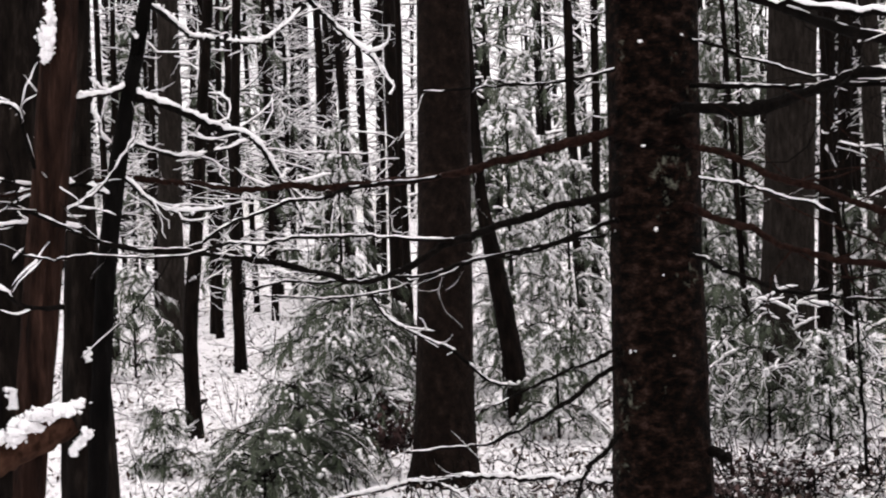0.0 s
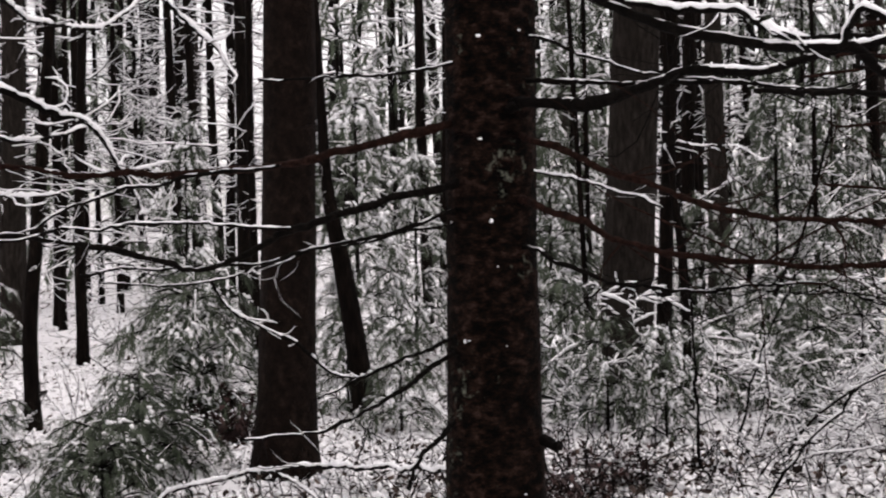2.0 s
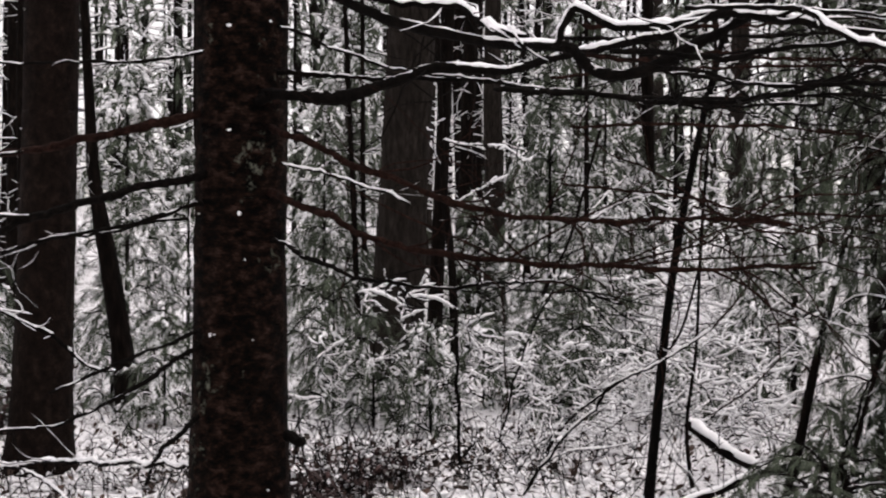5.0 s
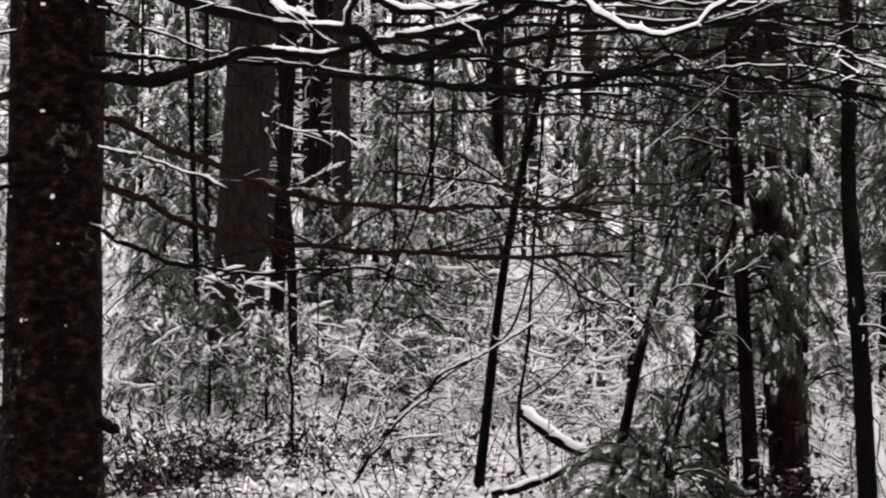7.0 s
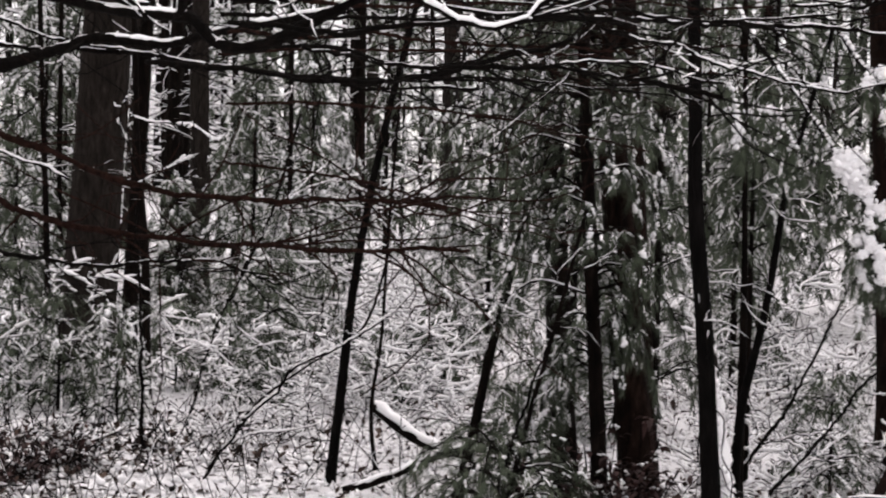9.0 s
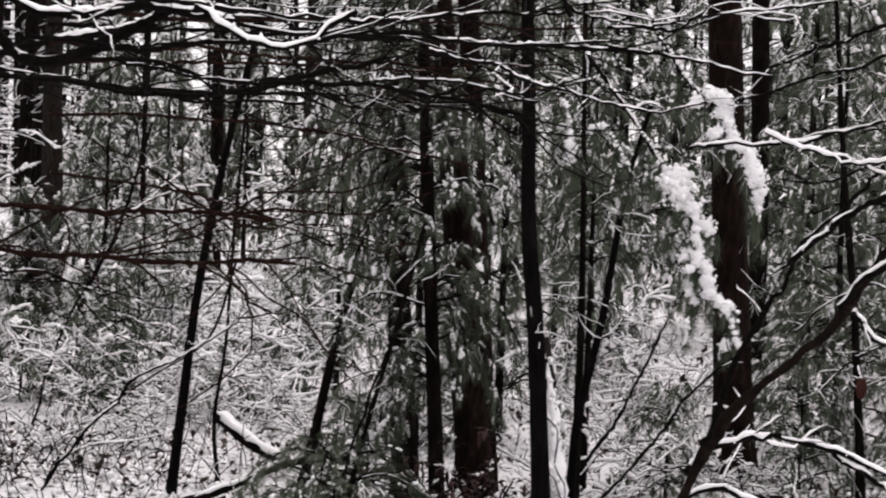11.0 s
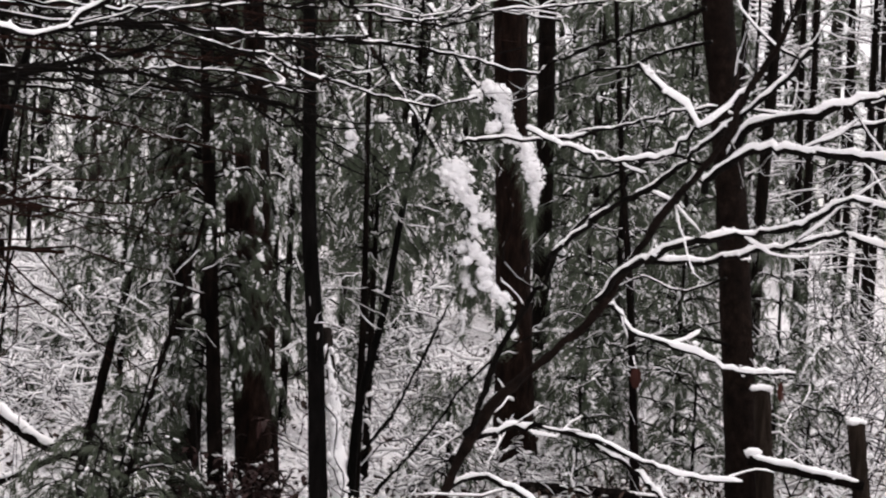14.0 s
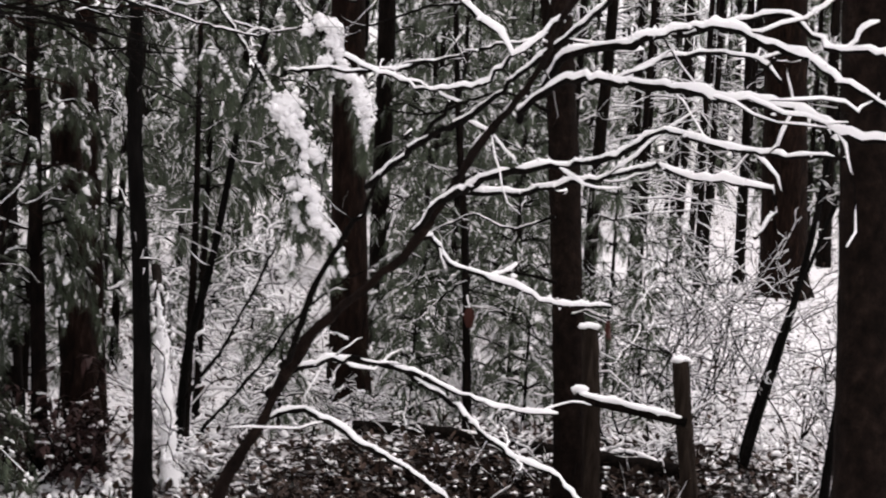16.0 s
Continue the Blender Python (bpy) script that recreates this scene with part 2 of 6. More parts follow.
def thing(name, label, category, group="", kind="", at=(0, 0, 0)):
    ob = new(name)
    ob.location = at
    return tagged(ob, label, category, group, kind)


def snow_along(buf, line, radius, amount, rng, sides=6, gaps=0.12):
    """Snow lying on the upper side of a twig: thick where it is level, broken here and there."""
    line = np.asarray(line)
    k = len(line)
    if k < 3 or amount < 0.0008:
        return
    tan = np.gradient(line, axis=0)
    level = np.hypot(tan[:, 0], tan[:, 1]) / (np.linalg.norm(tan, axis=1) + 1e-9)
    lump = np.interp(np.arange(k), np.arange(0, k + 4, 4), rng.uniform(0.5, 1.3, len(np.arange(0, k + 4, 4)))) * rng.uniform(0.75, 1.25, k)
    s = amount * lump * np.clip((level - 0.2) / 0.6, 0, 1)
    hole = np.interp(np.arange(k), np.arange(0, k + 6, 6), rng.random(len(np.arange(0, k + 6, 6)))) < gaps
    s[hole] *= 0.1
    s[0] *= 0.2
    s[-1] *= 0.3
    r = np.broadcast_to(radius, k)
    mid = line + np.stack([0 * s, 0 * s, r * 0.5 + s * 0.34], 1)
    thin = np.minimum(1, s / (0.3 * amount + 1e-6))
    if sides < 8:
        buf.tube(mid, (np.minimum(np.minimum(r * 0.8, 0.02), s * 1.1) + s * 0.22) * thin, s * 0.55 + r * 0.05, sides, 0.18 if sides > 5 else 0, rng)
        return
    buf.tube(mid, (np.minimum(np.minimum(r * 0.9, 0.03), s * 1.3) + s * 0.15) * thin, s * 0.52 + r * 0.12, sides, 0.3, rng)
    crumbs = np.random.default_rng(int(abs(line[0, 0]) * 10000))
    for i in np.nonzero(s > 0.35 * amount)[0]:
        for _ in range(2):
            f = s[i] * crumbs.uniform(0.2, 0.55)
            buf.chip(mid[i] + crumbs.normal(0, 0.5, 3) * (s[i], s[i], s[i] * 0.8), np.array((f, f, f * 0.8)), crumbs)


def wander(a, way, length, rng, steps=5, bend=0.22, lift=0.0):
    """A crooked line from a."""
    way = np.array(way, float) / np.linalg.norm(way)
    out, p = [np.array(a, float)], np.array(a, float)
    for _ in range(steps):
        way = way + rng.normal(0, bend, 3) * (1, 1, 0.7) + (0, 0, lift)
        way /= np.linalg.norm(way)
        p = p + way * length / steps
        out.append(p)
    return np.array(out)


def twigs_on(wood, snow, line, r0, rng, count, length, amount, depth=1, sides=4, spread=0.9, lift=0.03, start=0.25, white_sides=5):
    """Side twigs along a line, and twigs on those."""
    line = np.asarray(line)
    for _ in range(count):
        i = int(len(line) * rng.uniform(start, 0.98))
        i = min(max(i, 1), len(line) - 1)
        tan = line[i] - line[i - 1]
        tan /= np.linalg.norm(tan) + 1e-9
        way = tan + rng.normal(0, spread, 3) * (1, 1, 0.55)
        n = length * rng.uniform(0.4, 1.2)
        w = wander(line[i], way, n, rng, 6 if white_sides > 4 else 3, 0.32, lift)
        r = r0 * rng.uniform(0.6, 1.1) * np.linspace(1, 0.45, len(w))
        wood.tube(w, r, sides=sides)
        snow_along(snow, w, r, amount * rng.uniform(0.6, 1.2), rng, white_sides)
        if depth > 1:
            twigs_on(wood, snow, w, r0 * 0.65, rng, 3, length * 0.5, amount * 0.8, depth - 1, sides, spread, lift, 0.2)


def limb(owner, points, r0, r1, snow=0.0, seed=0, twigs=0, twig_length=0.35, mat=None, name="branch", step=0.024, depth=1, gaps=0.16, wobble=0.006, sides=8, twig_snow=None):
    """A branch with its side twigs, and the snow that lies on it as its own part."""
    rng = np.random.default_rng(seed + 17)
    line = smooth(points, step)
    k = len(line)
    line[1:-1] += rng.normal(0, 1, (k - 2, 3)) * wobble * 0.35
    jig = np.array([np.interp(np.arange(k), np.arange(0, k + 5, 5), rng.normal(0, wobble, len(np.arange(0, k + 5, 5)))) for _ in range(3)]).T
    line[1:] += jig[1:] - jig[:1] * 0
    r = np.linspace(r0, r1, k) * rng.uniform(0.86, 1.14, k) * np.interp(np.arange(k), np.arange(0, k + 4, 4), rng.uniform(0.82, 1.22, len(np.arange(0, k + 4, 4))))
    wood, white, fine = Buffer(), Buffer(), Buffer()
    wood.tube(line, r, sides=sides)
    if snow:
        snow_along(white, line, r, snow, rng, 8, gaps)
    if twigs:
        twigs_on(fine, white, line, min(max(r1 * 0.7, 0.0025), 0.0045), rng, twigs, twig_length, snow * 0.6 + 0.0014 if twig_snow is None else twig_snow, depth)
    ob = part(name, wood, mat or TWIG, owner)
    if fine.v:
        tagged(part("twig_work", fine, mat or TWIG, ob), kind="stuff")
    if white.v:
        tagged(part("snow", white, SNOW, ob, "fresh white snow lying along the branch"), kind="stuff")
    return ob


def trunk(owner, points, radii, mat, top=9.0, flare=1.35, seed=0, rough=0.05, sides=20, name="trunk", foot=None):
    """A tapered trunk with uneven bark, from below the ground to the top height."""
    pts = sorted(points, key=lambda p: p[2])
    radii = list(radii)
    low, high = np.array(pts[0], float), np.array(pts[-1], float)
    dirn = (np.array(pts[1], float) - low)
    dirn /= max(dirn[2], 0.2)
    gz = ground_z(low[0], low[1]) if foot is None else foot
    if low[2] > gz - 0.1:
        d = low[2] - (gz - 0.12)
        pts.insert(0, tuple(low - np.clip(dirn, -0.3, 0.3) * d * (0.6, 0.6, 0) - np.array((0, 0, d))))
        radii.insert(0, radii[0] * 1.06)
    if top > high[2] + 0.3:
        d = top - high[2]
        up = (high - np.array(pts[-2], float)) / max(high[2] - pts[-2][2], 0.2)
        pts.append(tuple(high + np.array((np.clip(up[0], -0.25, 0.25), np.clip(up[1], -0.25, 0.25), 1)) * d))
        radii.append(radii[-1] * max(0.25, 1 - 0.075 * d))
    line = smooth(pts, 0.09)
    key = np.array([p[2] for p in pts])
    r = np.interp(line[:, 2], key, radii)
    r *= 1 + (flare - 1) * np.exp(-np.maximum(line[:, 2] - gz, 0) / 0.18)
    a = np.arange(sides) * 2 * np.pi / sides
    k = len(line)
    v = np.zeros((k, sides, 3))
    for i in range(k):
        for j in range(sides):
            c, s = math.cos(a[j]), math.sin(a[j])
            n = noise.noise((c * 2.2 + seed * 3.1, s * 2.2, line[i, 2] * 1.3)) + 0.7 * noise.noise((c * 6, s * 6 + seed, line[i, 2] * 5)) + 0.5 * noise.noise((c * 14, s * 14 + seed, line[i, 2] * 9))
            q = r[i] * (1 + rough * n)
            v[i, j] = line[i] + (c * q, s * q, 0)
    b = Buffer()
    i, j = np.meshgrid(np.arange(k - 1), np.arange(sides), indexing="ij")
    b.add(v.reshape(-1, 3), np.stack([i * sides + j, i * sides + (j + 1) % sides, (i + 1) * sides + (j + 1) % sides, (i + 1) * sides + j], -1).reshape(-1, 4))
    b.f.append(np.array([[(k - 1) * sides + j for j in range(sides)]]))
    ob = part(name, b, mat, owner)
    return ob, line, r


def mop_models(count, width):
    """Needled shoots of unit length along x: needles that hang forwards and down, and a lumpy cap of snow on the upper side."""
    out = []
    for k in range(8):
        rng = np.random.default_rng(900 + k)
        needles, cap = Buffer(), Buffer()
        x = rng.uniform(-0.5, 0.45, count)
        roots = np.stack([x, 0 * x, -0.25 * (x + 0.5) ** 2], 1)
        ways = np.stack([rng.uniform(0.5, 1.1, count), rng.normal(0, 0.42, count), rng.normal(-0.3, 0.34, count)], 1)
        needles.blades(roots, ways, rng.uniform(0.3, 0.62, count), width * 0.95, 0.4, False)
        for c in range(6):
            x = np.clip(rng.normal(0.1, 0.25), -0.5, 0.5)
            h = rng.uniform(0.5, 1.3)
            cap.chip((x, rng.normal(0, 0.08), 0.07 - 0.25 * (x + 0.5) ** 2), np.array((0.15, 0.12, 0.10)) * h, rng)
        frost = Buffer()
        n = 5
        x = rng.uniform(-0.5, 0.45, n)
        frost.blades(np.stack([x, rng.normal(0, 0.07, n), 0.08 - 0.25 * (x + 0.5) ** 2], 1), np.stack([rng.uniform(0.3, 1.0, n), rng.normal(0, 0.45, n), rng.normal(-0.15, 0.3, n)], 1), rng.uniform(0.35, 0.7, n), width * 1.3, 0.4, False)
        out.append([(np.vstack(b.v), [np.vstack([f for f in b.f if f.shape[1] == w]) for w in (3, 4) if any(f.shape[1] == w for f in b.f)]) for b in (needles, cap, frost)])
    return out


MOPS = {}


def stamp_mops(green, white, mops, rng, count, width, snow):
    """Sets the needled shoots of one bough: rows of place, direction and size."""
    if not mops:
        return
    key = (int(count * 1.9), round(width, 3))
    if key not in MOPS:
        MOPS[key] = mop_models(*key)
    p, d, size = (np.array([m[k] for m in mops]) for k in range(3))
    d = d / (np.linalg.norm(d, axis=1)[:, None] + 1e-9)
    side = np.cross((0, 0, 1.0), d)
    side /= np.linalg.norm(side, axis=1)[:, None] + 1e-9
    axes = np.stack([d, side, np.cross(d, side)], 1)
    kind = rng.integers(0, 8, len(p))
    capped = rng.random(len(p)) < min(0.9, 0.22 + 0.34 * snow)
    load = rng.uniform(0.55, 1.05, len(p)) * (0.75 + 0.2 * min(snow, 2.0))
    frosted = rng.random(len(p)) < min(0.7, 0.12 + 0.26 * snow)
    for k in range(8):
        for (verts, faces), buf, which, scale in zip(MOPS[key][k], (green, white, white), (kind == k, (kind == k) & capped, (kind == k) & frosted), (size, size * load, size)):
            start = buf.n
            for n, f in enumerate(faces):
                if n == 0:
                    buf.stamp((verts, f), p[which], axes[which], scale[which])
                elif which.any():
                    m = int(which.sum())
                    buf.f.append((f[None] + (np.arange(m) * len(verts))[:, None, None] + start).reshape(-1, f.shape[1]))


def bough(wood, green, white, line, r, rng, size, snow, spacing=0.09, side=0.22, count=20, hang=0.5, width=0.03):
    """A needled bough: side shoots to both sides, each ending in needles that hang, capped with snow."""
    line = np.asarray(line)
    k = len(line)
    snow = snow * float(rng.choice((0.15, 0.5, 1.0, 1.9)))
    wood.tube(line, r * np.linspace(1, 0.35, k), sides=4)
    snow_along(white, line, r * np.linspace(1, 0.4, k), 0.004 + 0.004 * snow, rng, 4, 0.65)
    total = np.linalg.norm(np.diff(line, axis=0), axis=1).sum()
    n = max(3, int(total / spacing))
    mops = []
    for q in range(n):
        f = 0.12 + 0.88 * (q + rng.uniform(0, 1)) / n
        i = min(k - 1, max(1, int(f * (k - 1))))
        tan = line[i] - line[i - 1]
        tan = tan / (np.linalg.norm(tan) + 1e-9)
        out = np.array((tan[1], -tan[0], 0)) * (1 if q % 2 else -1)
        d = tan * rng.uniform(0.4, 0.9) + out * rng.uniform(0.1, 0.9) + (0, 0, -hang * rng.uniform(0.2, 1.1)) + rng.normal(0, 0.12, 3)
        d = d / np.linalg.norm(d)
        reach = side * rng.uniform(0.3, 1.0) * (1.2 - 0.65 * f)
        end = line[i] + d * reach
        wood.tube(np.array((line[i], end)), 0.0025, sides=3)
        d = d + (0, 0, -0.35 * hang)
        mops.append((end, d + rng.normal(0, 0.28, 3), size * rng.uniform(0.6, 1.25)))
        if reach > size:
            mops.append((line[i] + d * reach * 0.45 + rng.normal(0, 0.2, 3) * size, d + rng.normal(0, 0.3, 3), size * rng.uniform(0.7, 1.1)))
    mops.append((line[-1], line[-1] - line[-2] + (0, 0, -0.02 * hang), size * 1.1))
    stamp_mops(green, white, mops, rng, count, width, snow)


def young_pine(label, x, y, height, radius, seed, snow=0.6, levels=None, size=0.07, count=20, lean=(0, 0), hang=0.5, width=0.0027, bare=0.12, round_top=0.75, whorl=5, spacing=0.06, name="young_pine", trunk_r=None, mat=None):
    """A young white pine: stem, whorls of drooping boughs, needles and the snow on them."""
    rng = np.random.default_rng(seed)
    z = ground_z(x, y)
    t = thing(name, label, "pine tree", "young pines", at=(x, y, z))
    wood, green, white = Buffer(), Buffer(), Buffer()
    stem = smooth([(0, 0, -0.1), (lean[0] * 0.4, lean[1] * 0.4, height * 0.5), (lean[0], lean[1], height)], 0.12)
    tr = trunk_r or 0.008 + height * 0.007
    s = Buffer()
    s.tube(stem, tr * np.linspace(1, 0.25, len(stem)), sides=8)
    part("trunk", s, mat or BARK, t)
    levels = levels or max(4, int(height / 0.24))
    for e in range(levels):
        f = bare + (1 - bare) * (e + rng.uniform(0, 0.5)) / levels
        reach = radius * (1.05 - f) ** round_top * rng.uniform(0.75, 1.15)
        for b in range(whorl):
            a = 2 * math.pi * (b + rng.uniform(-0.3, 0.3)) / whorl + e * 1.1
            p = np.array([np.interp(f, np.linspace(0, 1, len(stem)), stem[:, c]) for c in range(3)])
            out = np.array((math.cos(a), math.sin(a), 0))
            n = max(0.12, reach * rng.uniform(0.6, 1.1))
            line = smooth([p, p + out * n * 0.5 + (0, 0, n * 0.16), p + out * n + (0, 0, -n * rng.uniform(0.0, 0.35) * (0.5 + hang))], 0.06)
            bough(wood, green, white, line, 0.005 + 0.006 * n, rng, size * 1.5, snow, spacing * 1.4, side=0.15 + 0.16 * n, count=count, hang=hang, width=width / size)
    bough(wood, green, white, stem[-4:], 0.006, rng, size * 1.3, snow, 0.05, 0.1, count, 0.2, width / size)
    tagged(part("branch_work", wood, BARK, t), kind="stuff")
    tagged(part("foliage", green, NEEDLE, t, "grey-green pine needles hanging in tufts", shade=False), kind="stuff")
    tagged(part("snow", white, SNOW, t, "fresh snow caught on the needles"), kind="stuff")
    return t


def snowy_shrub(label, height, spread, seed, stems=7, twigs=12, amount=0.022, r=0.006, name="shrub", at=(0, 0, 0), level=0.3):
    """A leafless shrub: crooked stems, level zigzag twigs that fork, thick snow on most of them."""
    rng = np.random.default_rng(seed)
    t = thing(name, label, "shrub", "snowy shrubs", at=at)
    wood, white = Buffer(), Buffer()

    def spray(a, way, length, rr, depth):
        w = wander(a, way, length, rng, 6, 0.42, 0.01)
        q = rr * np.linspace(1, 0.6, len(w))
        wood.tube(w, q, sides=3)
        snow_along(white, w, q, amount * rng.uniform(0.5, 1.3), rng, 5, 0.22)
        if depth:
            for i in range(1, len(w)):
                if rng.random() < 0.45:
                    d = (w[i] - w[i - 1]) / np.linalg.norm(w[i] - w[i - 1])
                    spray(w[i], d + rng.normal(0, 0.7, 3) * (1, 1, 0.5) + (0, 0, 0.08), length * rng.uniform(0.3, 0.6), rr * 0.75, depth - 1)

    for _ in range(stems):
        a = rng.uniform(0, 2 * math.pi)
        w = wander((rng.normal(0, 0.06), rng.normal(0, 0.06), -0.05), (math.cos(a) * spread, math.sin(a) * spread, height), height * rng.uniform(0.6, 1.1), rng, 9, 0.26, 0.0)
        rr = r * np.linspace(1.3, 0.5, len(w))
        wood.tube(w, rr, sides=4)
        snow_along(white, w, rr, amount * 0.8, rng, 5, 0.2)
        for _ in range(twigs):
            i = rng.integers(2, len(w))
            b = rng.uniform(0, 2 * math.pi)
            spray(w[i], (math.cos(b), math.sin(b), rng.uniform(-0.15, 1.0) * level), height * rng.uniform(0.2, 0.42), r * 0.95, 1)
    tagged(part("stem_work", wood, TWIG, t), kind="stuff")
    tagged(part("snow", white, SNOW, t, "white snow on every twig"), kind="stuff")
    return t


def wood_tree(label, height, r, seed, limbs=26, reach=1.3, amount=0.016, low=0.8, name="tree", mat=None, at=(0, 0, 0)):
    """A slender tree of the far wood: straight trunk and level snowy branches."""
    rng = np.random.default_rng(seed)
    t = thing(name, label, "tree", "trees of the wood", at=at)
    b = Buffer()
    line = wander((0, 0, -0.15), (0, 0, 1), height, rng, 18, 0.014)
    rad = r * np.linspace(1.0, 0.3, len(line)) * rng.uniform(0.95, 1.05, len(line))
    rad[0] *= 1.25
    b.tube(line, rad, sides=8)
    part("trunk", b, mat or BARK, t)
    wood, white = Buffer(), Buffer()
    for _ in range(limbs):
        z = rng.uniform(low, height * 0.95)
        p = np.array([np.interp(z, line[:, 2], line[:, c]) for c in range(3)])
        a = rng.uniform(0, 2 * math.pi)
        w = wander(p, (math.cos(a), math.sin(a), rng.uniform(-0.15, 0.45)), reach * rng.uniform(0.4, 1.2) * (1.1 - 0.6 * z / height), rng, 7, 0.3, -0.02)
        rr = 0.008 * rng.uniform(0.5, 1.1) * np.linspace(1, 0.3, len(w))
        wood.tube(w, rr, sides=3)
        snow_along(white, w, rr, amount, rng, 4, 0.15)
        twigs_on(wood, white, w, 0.0035, rng, 6, 0.28, amount * 0.75, 1, 3, 1.0, 0.0, 0.1, 4)
    tagged(part("branch_work", wood, TWIG, t), kind="stuff")
    tagged(part("snow", white, SNOW, t, "white snow along the branches"), kind="stuff")
    return t


def crown(owner, line, z0, z1, count, reach, seed, snow=0.5):
    """Living boughs high on a conifer."""
    rng = np.random.default_rng(seed)
    wood, green, white = Buffer(), Buffer(), Buffer()
    for _ in range(count):
        z = rng.uniform(z0, z1)
        p = np.array([np.interp(z, line[:, 2], line[:, c]) for c in range(3)])
        a = rng.uniform(0, 2 * math.pi)
        n = reach * rng.uniform(0.6, 1.1) * (1.1 - 0.75 * (z - z0) / (z1 - z0))
        out = np.array((math.cos(a), math.sin(a), 0))
        l = smooth([p, p + out * n * 0.5 + (0, 0, 0.06 * n), p + out * n - (0, 0, 0.3 * n)], 0.2)
        bough(wood, green, white, l, 0.02, rng, 0.3, snow, 0.3, 0.5, 12, 0.4, 0.05)
    ob = part("crown", green, NEEDLE, owner, "dark green needles high on the tree", shade=False)
    tagged(part("crown_branch_work", wood, BARK, ob), kind="stuff")
    tagged(part("snow", white, SNOW, ob), kind="stuff")


def snow_patch(owner, points, size, seed, squash=(1, 1, 1)):
    """Clinging snow made of overlapping lumps."""
    rng = np.random.default_rng(seed)
    b = Buffer()
    for p in smooth(points, size * 0.4):
        for _ in range(3):
            b.fluff(p + rng.normal(0, 0.3, 3) * size * squash, size * rng.uniform(0.35, 0.75), rng, 16, squash)
    return tagged(part("snow", b, SNOW, owner, "clump of fresh snow"), kind="stuff")


# ---- the ground: one uneven sheet of thin snow over leaf litter ----
def axis(near, far, fine, low, high):
    inner = np.arange(low, high + fine / 2, fine)
    grow = np.cumsum(0.5 * 1.28 ** np.arange(24))
    return np.concatenate([low - grow[::-1], inner, high + grow])


gx, gy = axis(0, 0, 0.16, -7.0, 17.0), axis(0, 0, 0.16, 3.0, 24.0)
heights = np.array([[ground_z(x, y) + (0.03 * noise.noise((x * 2.7, y * 2.7, 0)) + 0.018 * noise.noise((x * 7, y * 7, 3))) * (abs(x) < 40 and abs(y) < 40) for x in gx] for y in gy])
ground_buf = Buffer()
X, Y = np.meshgrid(gx, gy)
gi, gj = np.meshgrid(np.arange(len(gy) - 1), np.arange(len(gx) - 1), indexing="ij")
w_ = len(gx)
ground_buf.add(np.stack([X, Y, heights], -1), np.stack([gi * w_ + gj, gi * w_ + gj + 1, (gi + 1) * w_ + gj + 1, (gi + 1) * w_ + gj], -1).reshape(-1, 4))
tagged(new("ground", ground_buf.mesh("ground", GROUND)), "thin fresh snow over brown leaf litter", "ground", kind="structure")

# ---- the group of trunks where the shot begins ----
grey = thing("tree", "stout grey-barked tree beside a broken dead tree", "tree")
_, line, _ = trunk(grey, [(-1.823, 6.871, 2.670), (-1.891, 6.930, 1.617), (-1.936, 6.836, 0.571)], [0.1563, 0.1601, 0.1751][::-1], BARK_ROUGH, 11, seed=1, rough=0.08, sides=40)
crown(grey, line, 5, 10.5, 22, 1.8, 2)

dead = thing("dead_tree", "dead red-brown tree with peeling wood and clinging snow", "tree")
trunk(dead, [(-1.369, 5.946, 2.648), (-1.425, 5.999, 2.116), (-1.487, 6.002, 1.533), (-1.546, 5.916, 0.711)], [0.0600, 0.0650, 0.0670, 0.0560][::-1], BARK_DEAD, 4.2, 1.1, 3, 0.17, 40)
snow_patch(dead, [(-1.385, 5.816, 2.456), (-1.397, 5.823, 2.386), (-1.413, 5.828, 2.306)], 0.045, 4, (0.8, 0.6, 1.2))
snow_patch(dead, [(-1.564, 5.804, 1.115), (-1.561, 5.800, 1.054)], 0.0231, 5)
stub = Buffer()
stub_line = smooth([(-1.688, 5.578, 0.829), (-1.544, 5.631, 0.905), (-1.433, 5.667, 0.956), (-1.324, 5.700, 1.008)], 0.02)
stub.tube(stub_line, np.linspace(0.0717, 0.0533, len(stub_line)) * np.random.default_rng(3).uniform(0.88, 1.12, len(stub_line)), sides=12)
stub_part = part("broken_limb", stub, ROT_WOOD, dead, "broken stub of red rotten wood")
snow_patch(stub_part, [(-1.656, 5.548, 0.929), (-1.548, 5.585, 0.970), (-1.439, 5.620, 1.018), (-1.318, 5.654, 1.06)], 0.07, 6, (1, 1, 0.6))
snow_patch(stub_part, [(-1.319, 5.638, 0.907), (-1.257, 5.659, 0.966)], 0.022, 7)

dark = thing("tree", "dark tree trunk widening towards its foot", "tree")
_, line, _ = trunk(dark, [(-1.422, 6.447, 2.687), (-1.463, 6.517, 1.928), (-1.460, 6.517, 1.338), (-1.441, 6.449, 0.620)], [0.0396, 0.0524, 0.0815, 0.1164][::-1], BARK_ROUGH, 9, 1.2, 5, 0.09, 36)
slim = thing("tree", "slim black trunk leaning over snowy twigs", "tree")
_, line, _ = trunk(slim, [(-1.103, 6.304, 2.698), (-1.182, 6.337, 2.354), (-1.250, 6.351, 2.048), (-1.326, 6.348, 1.542), (-1.351, 6.326, 1.168), (-1.372, 6.262, 0.649)], [0.0248, 0.0294, 0.0350, 0.0384, 0.0384, 0.0406][::-1], BARK_BLACK, 7, 1.1, 6, sides=14)
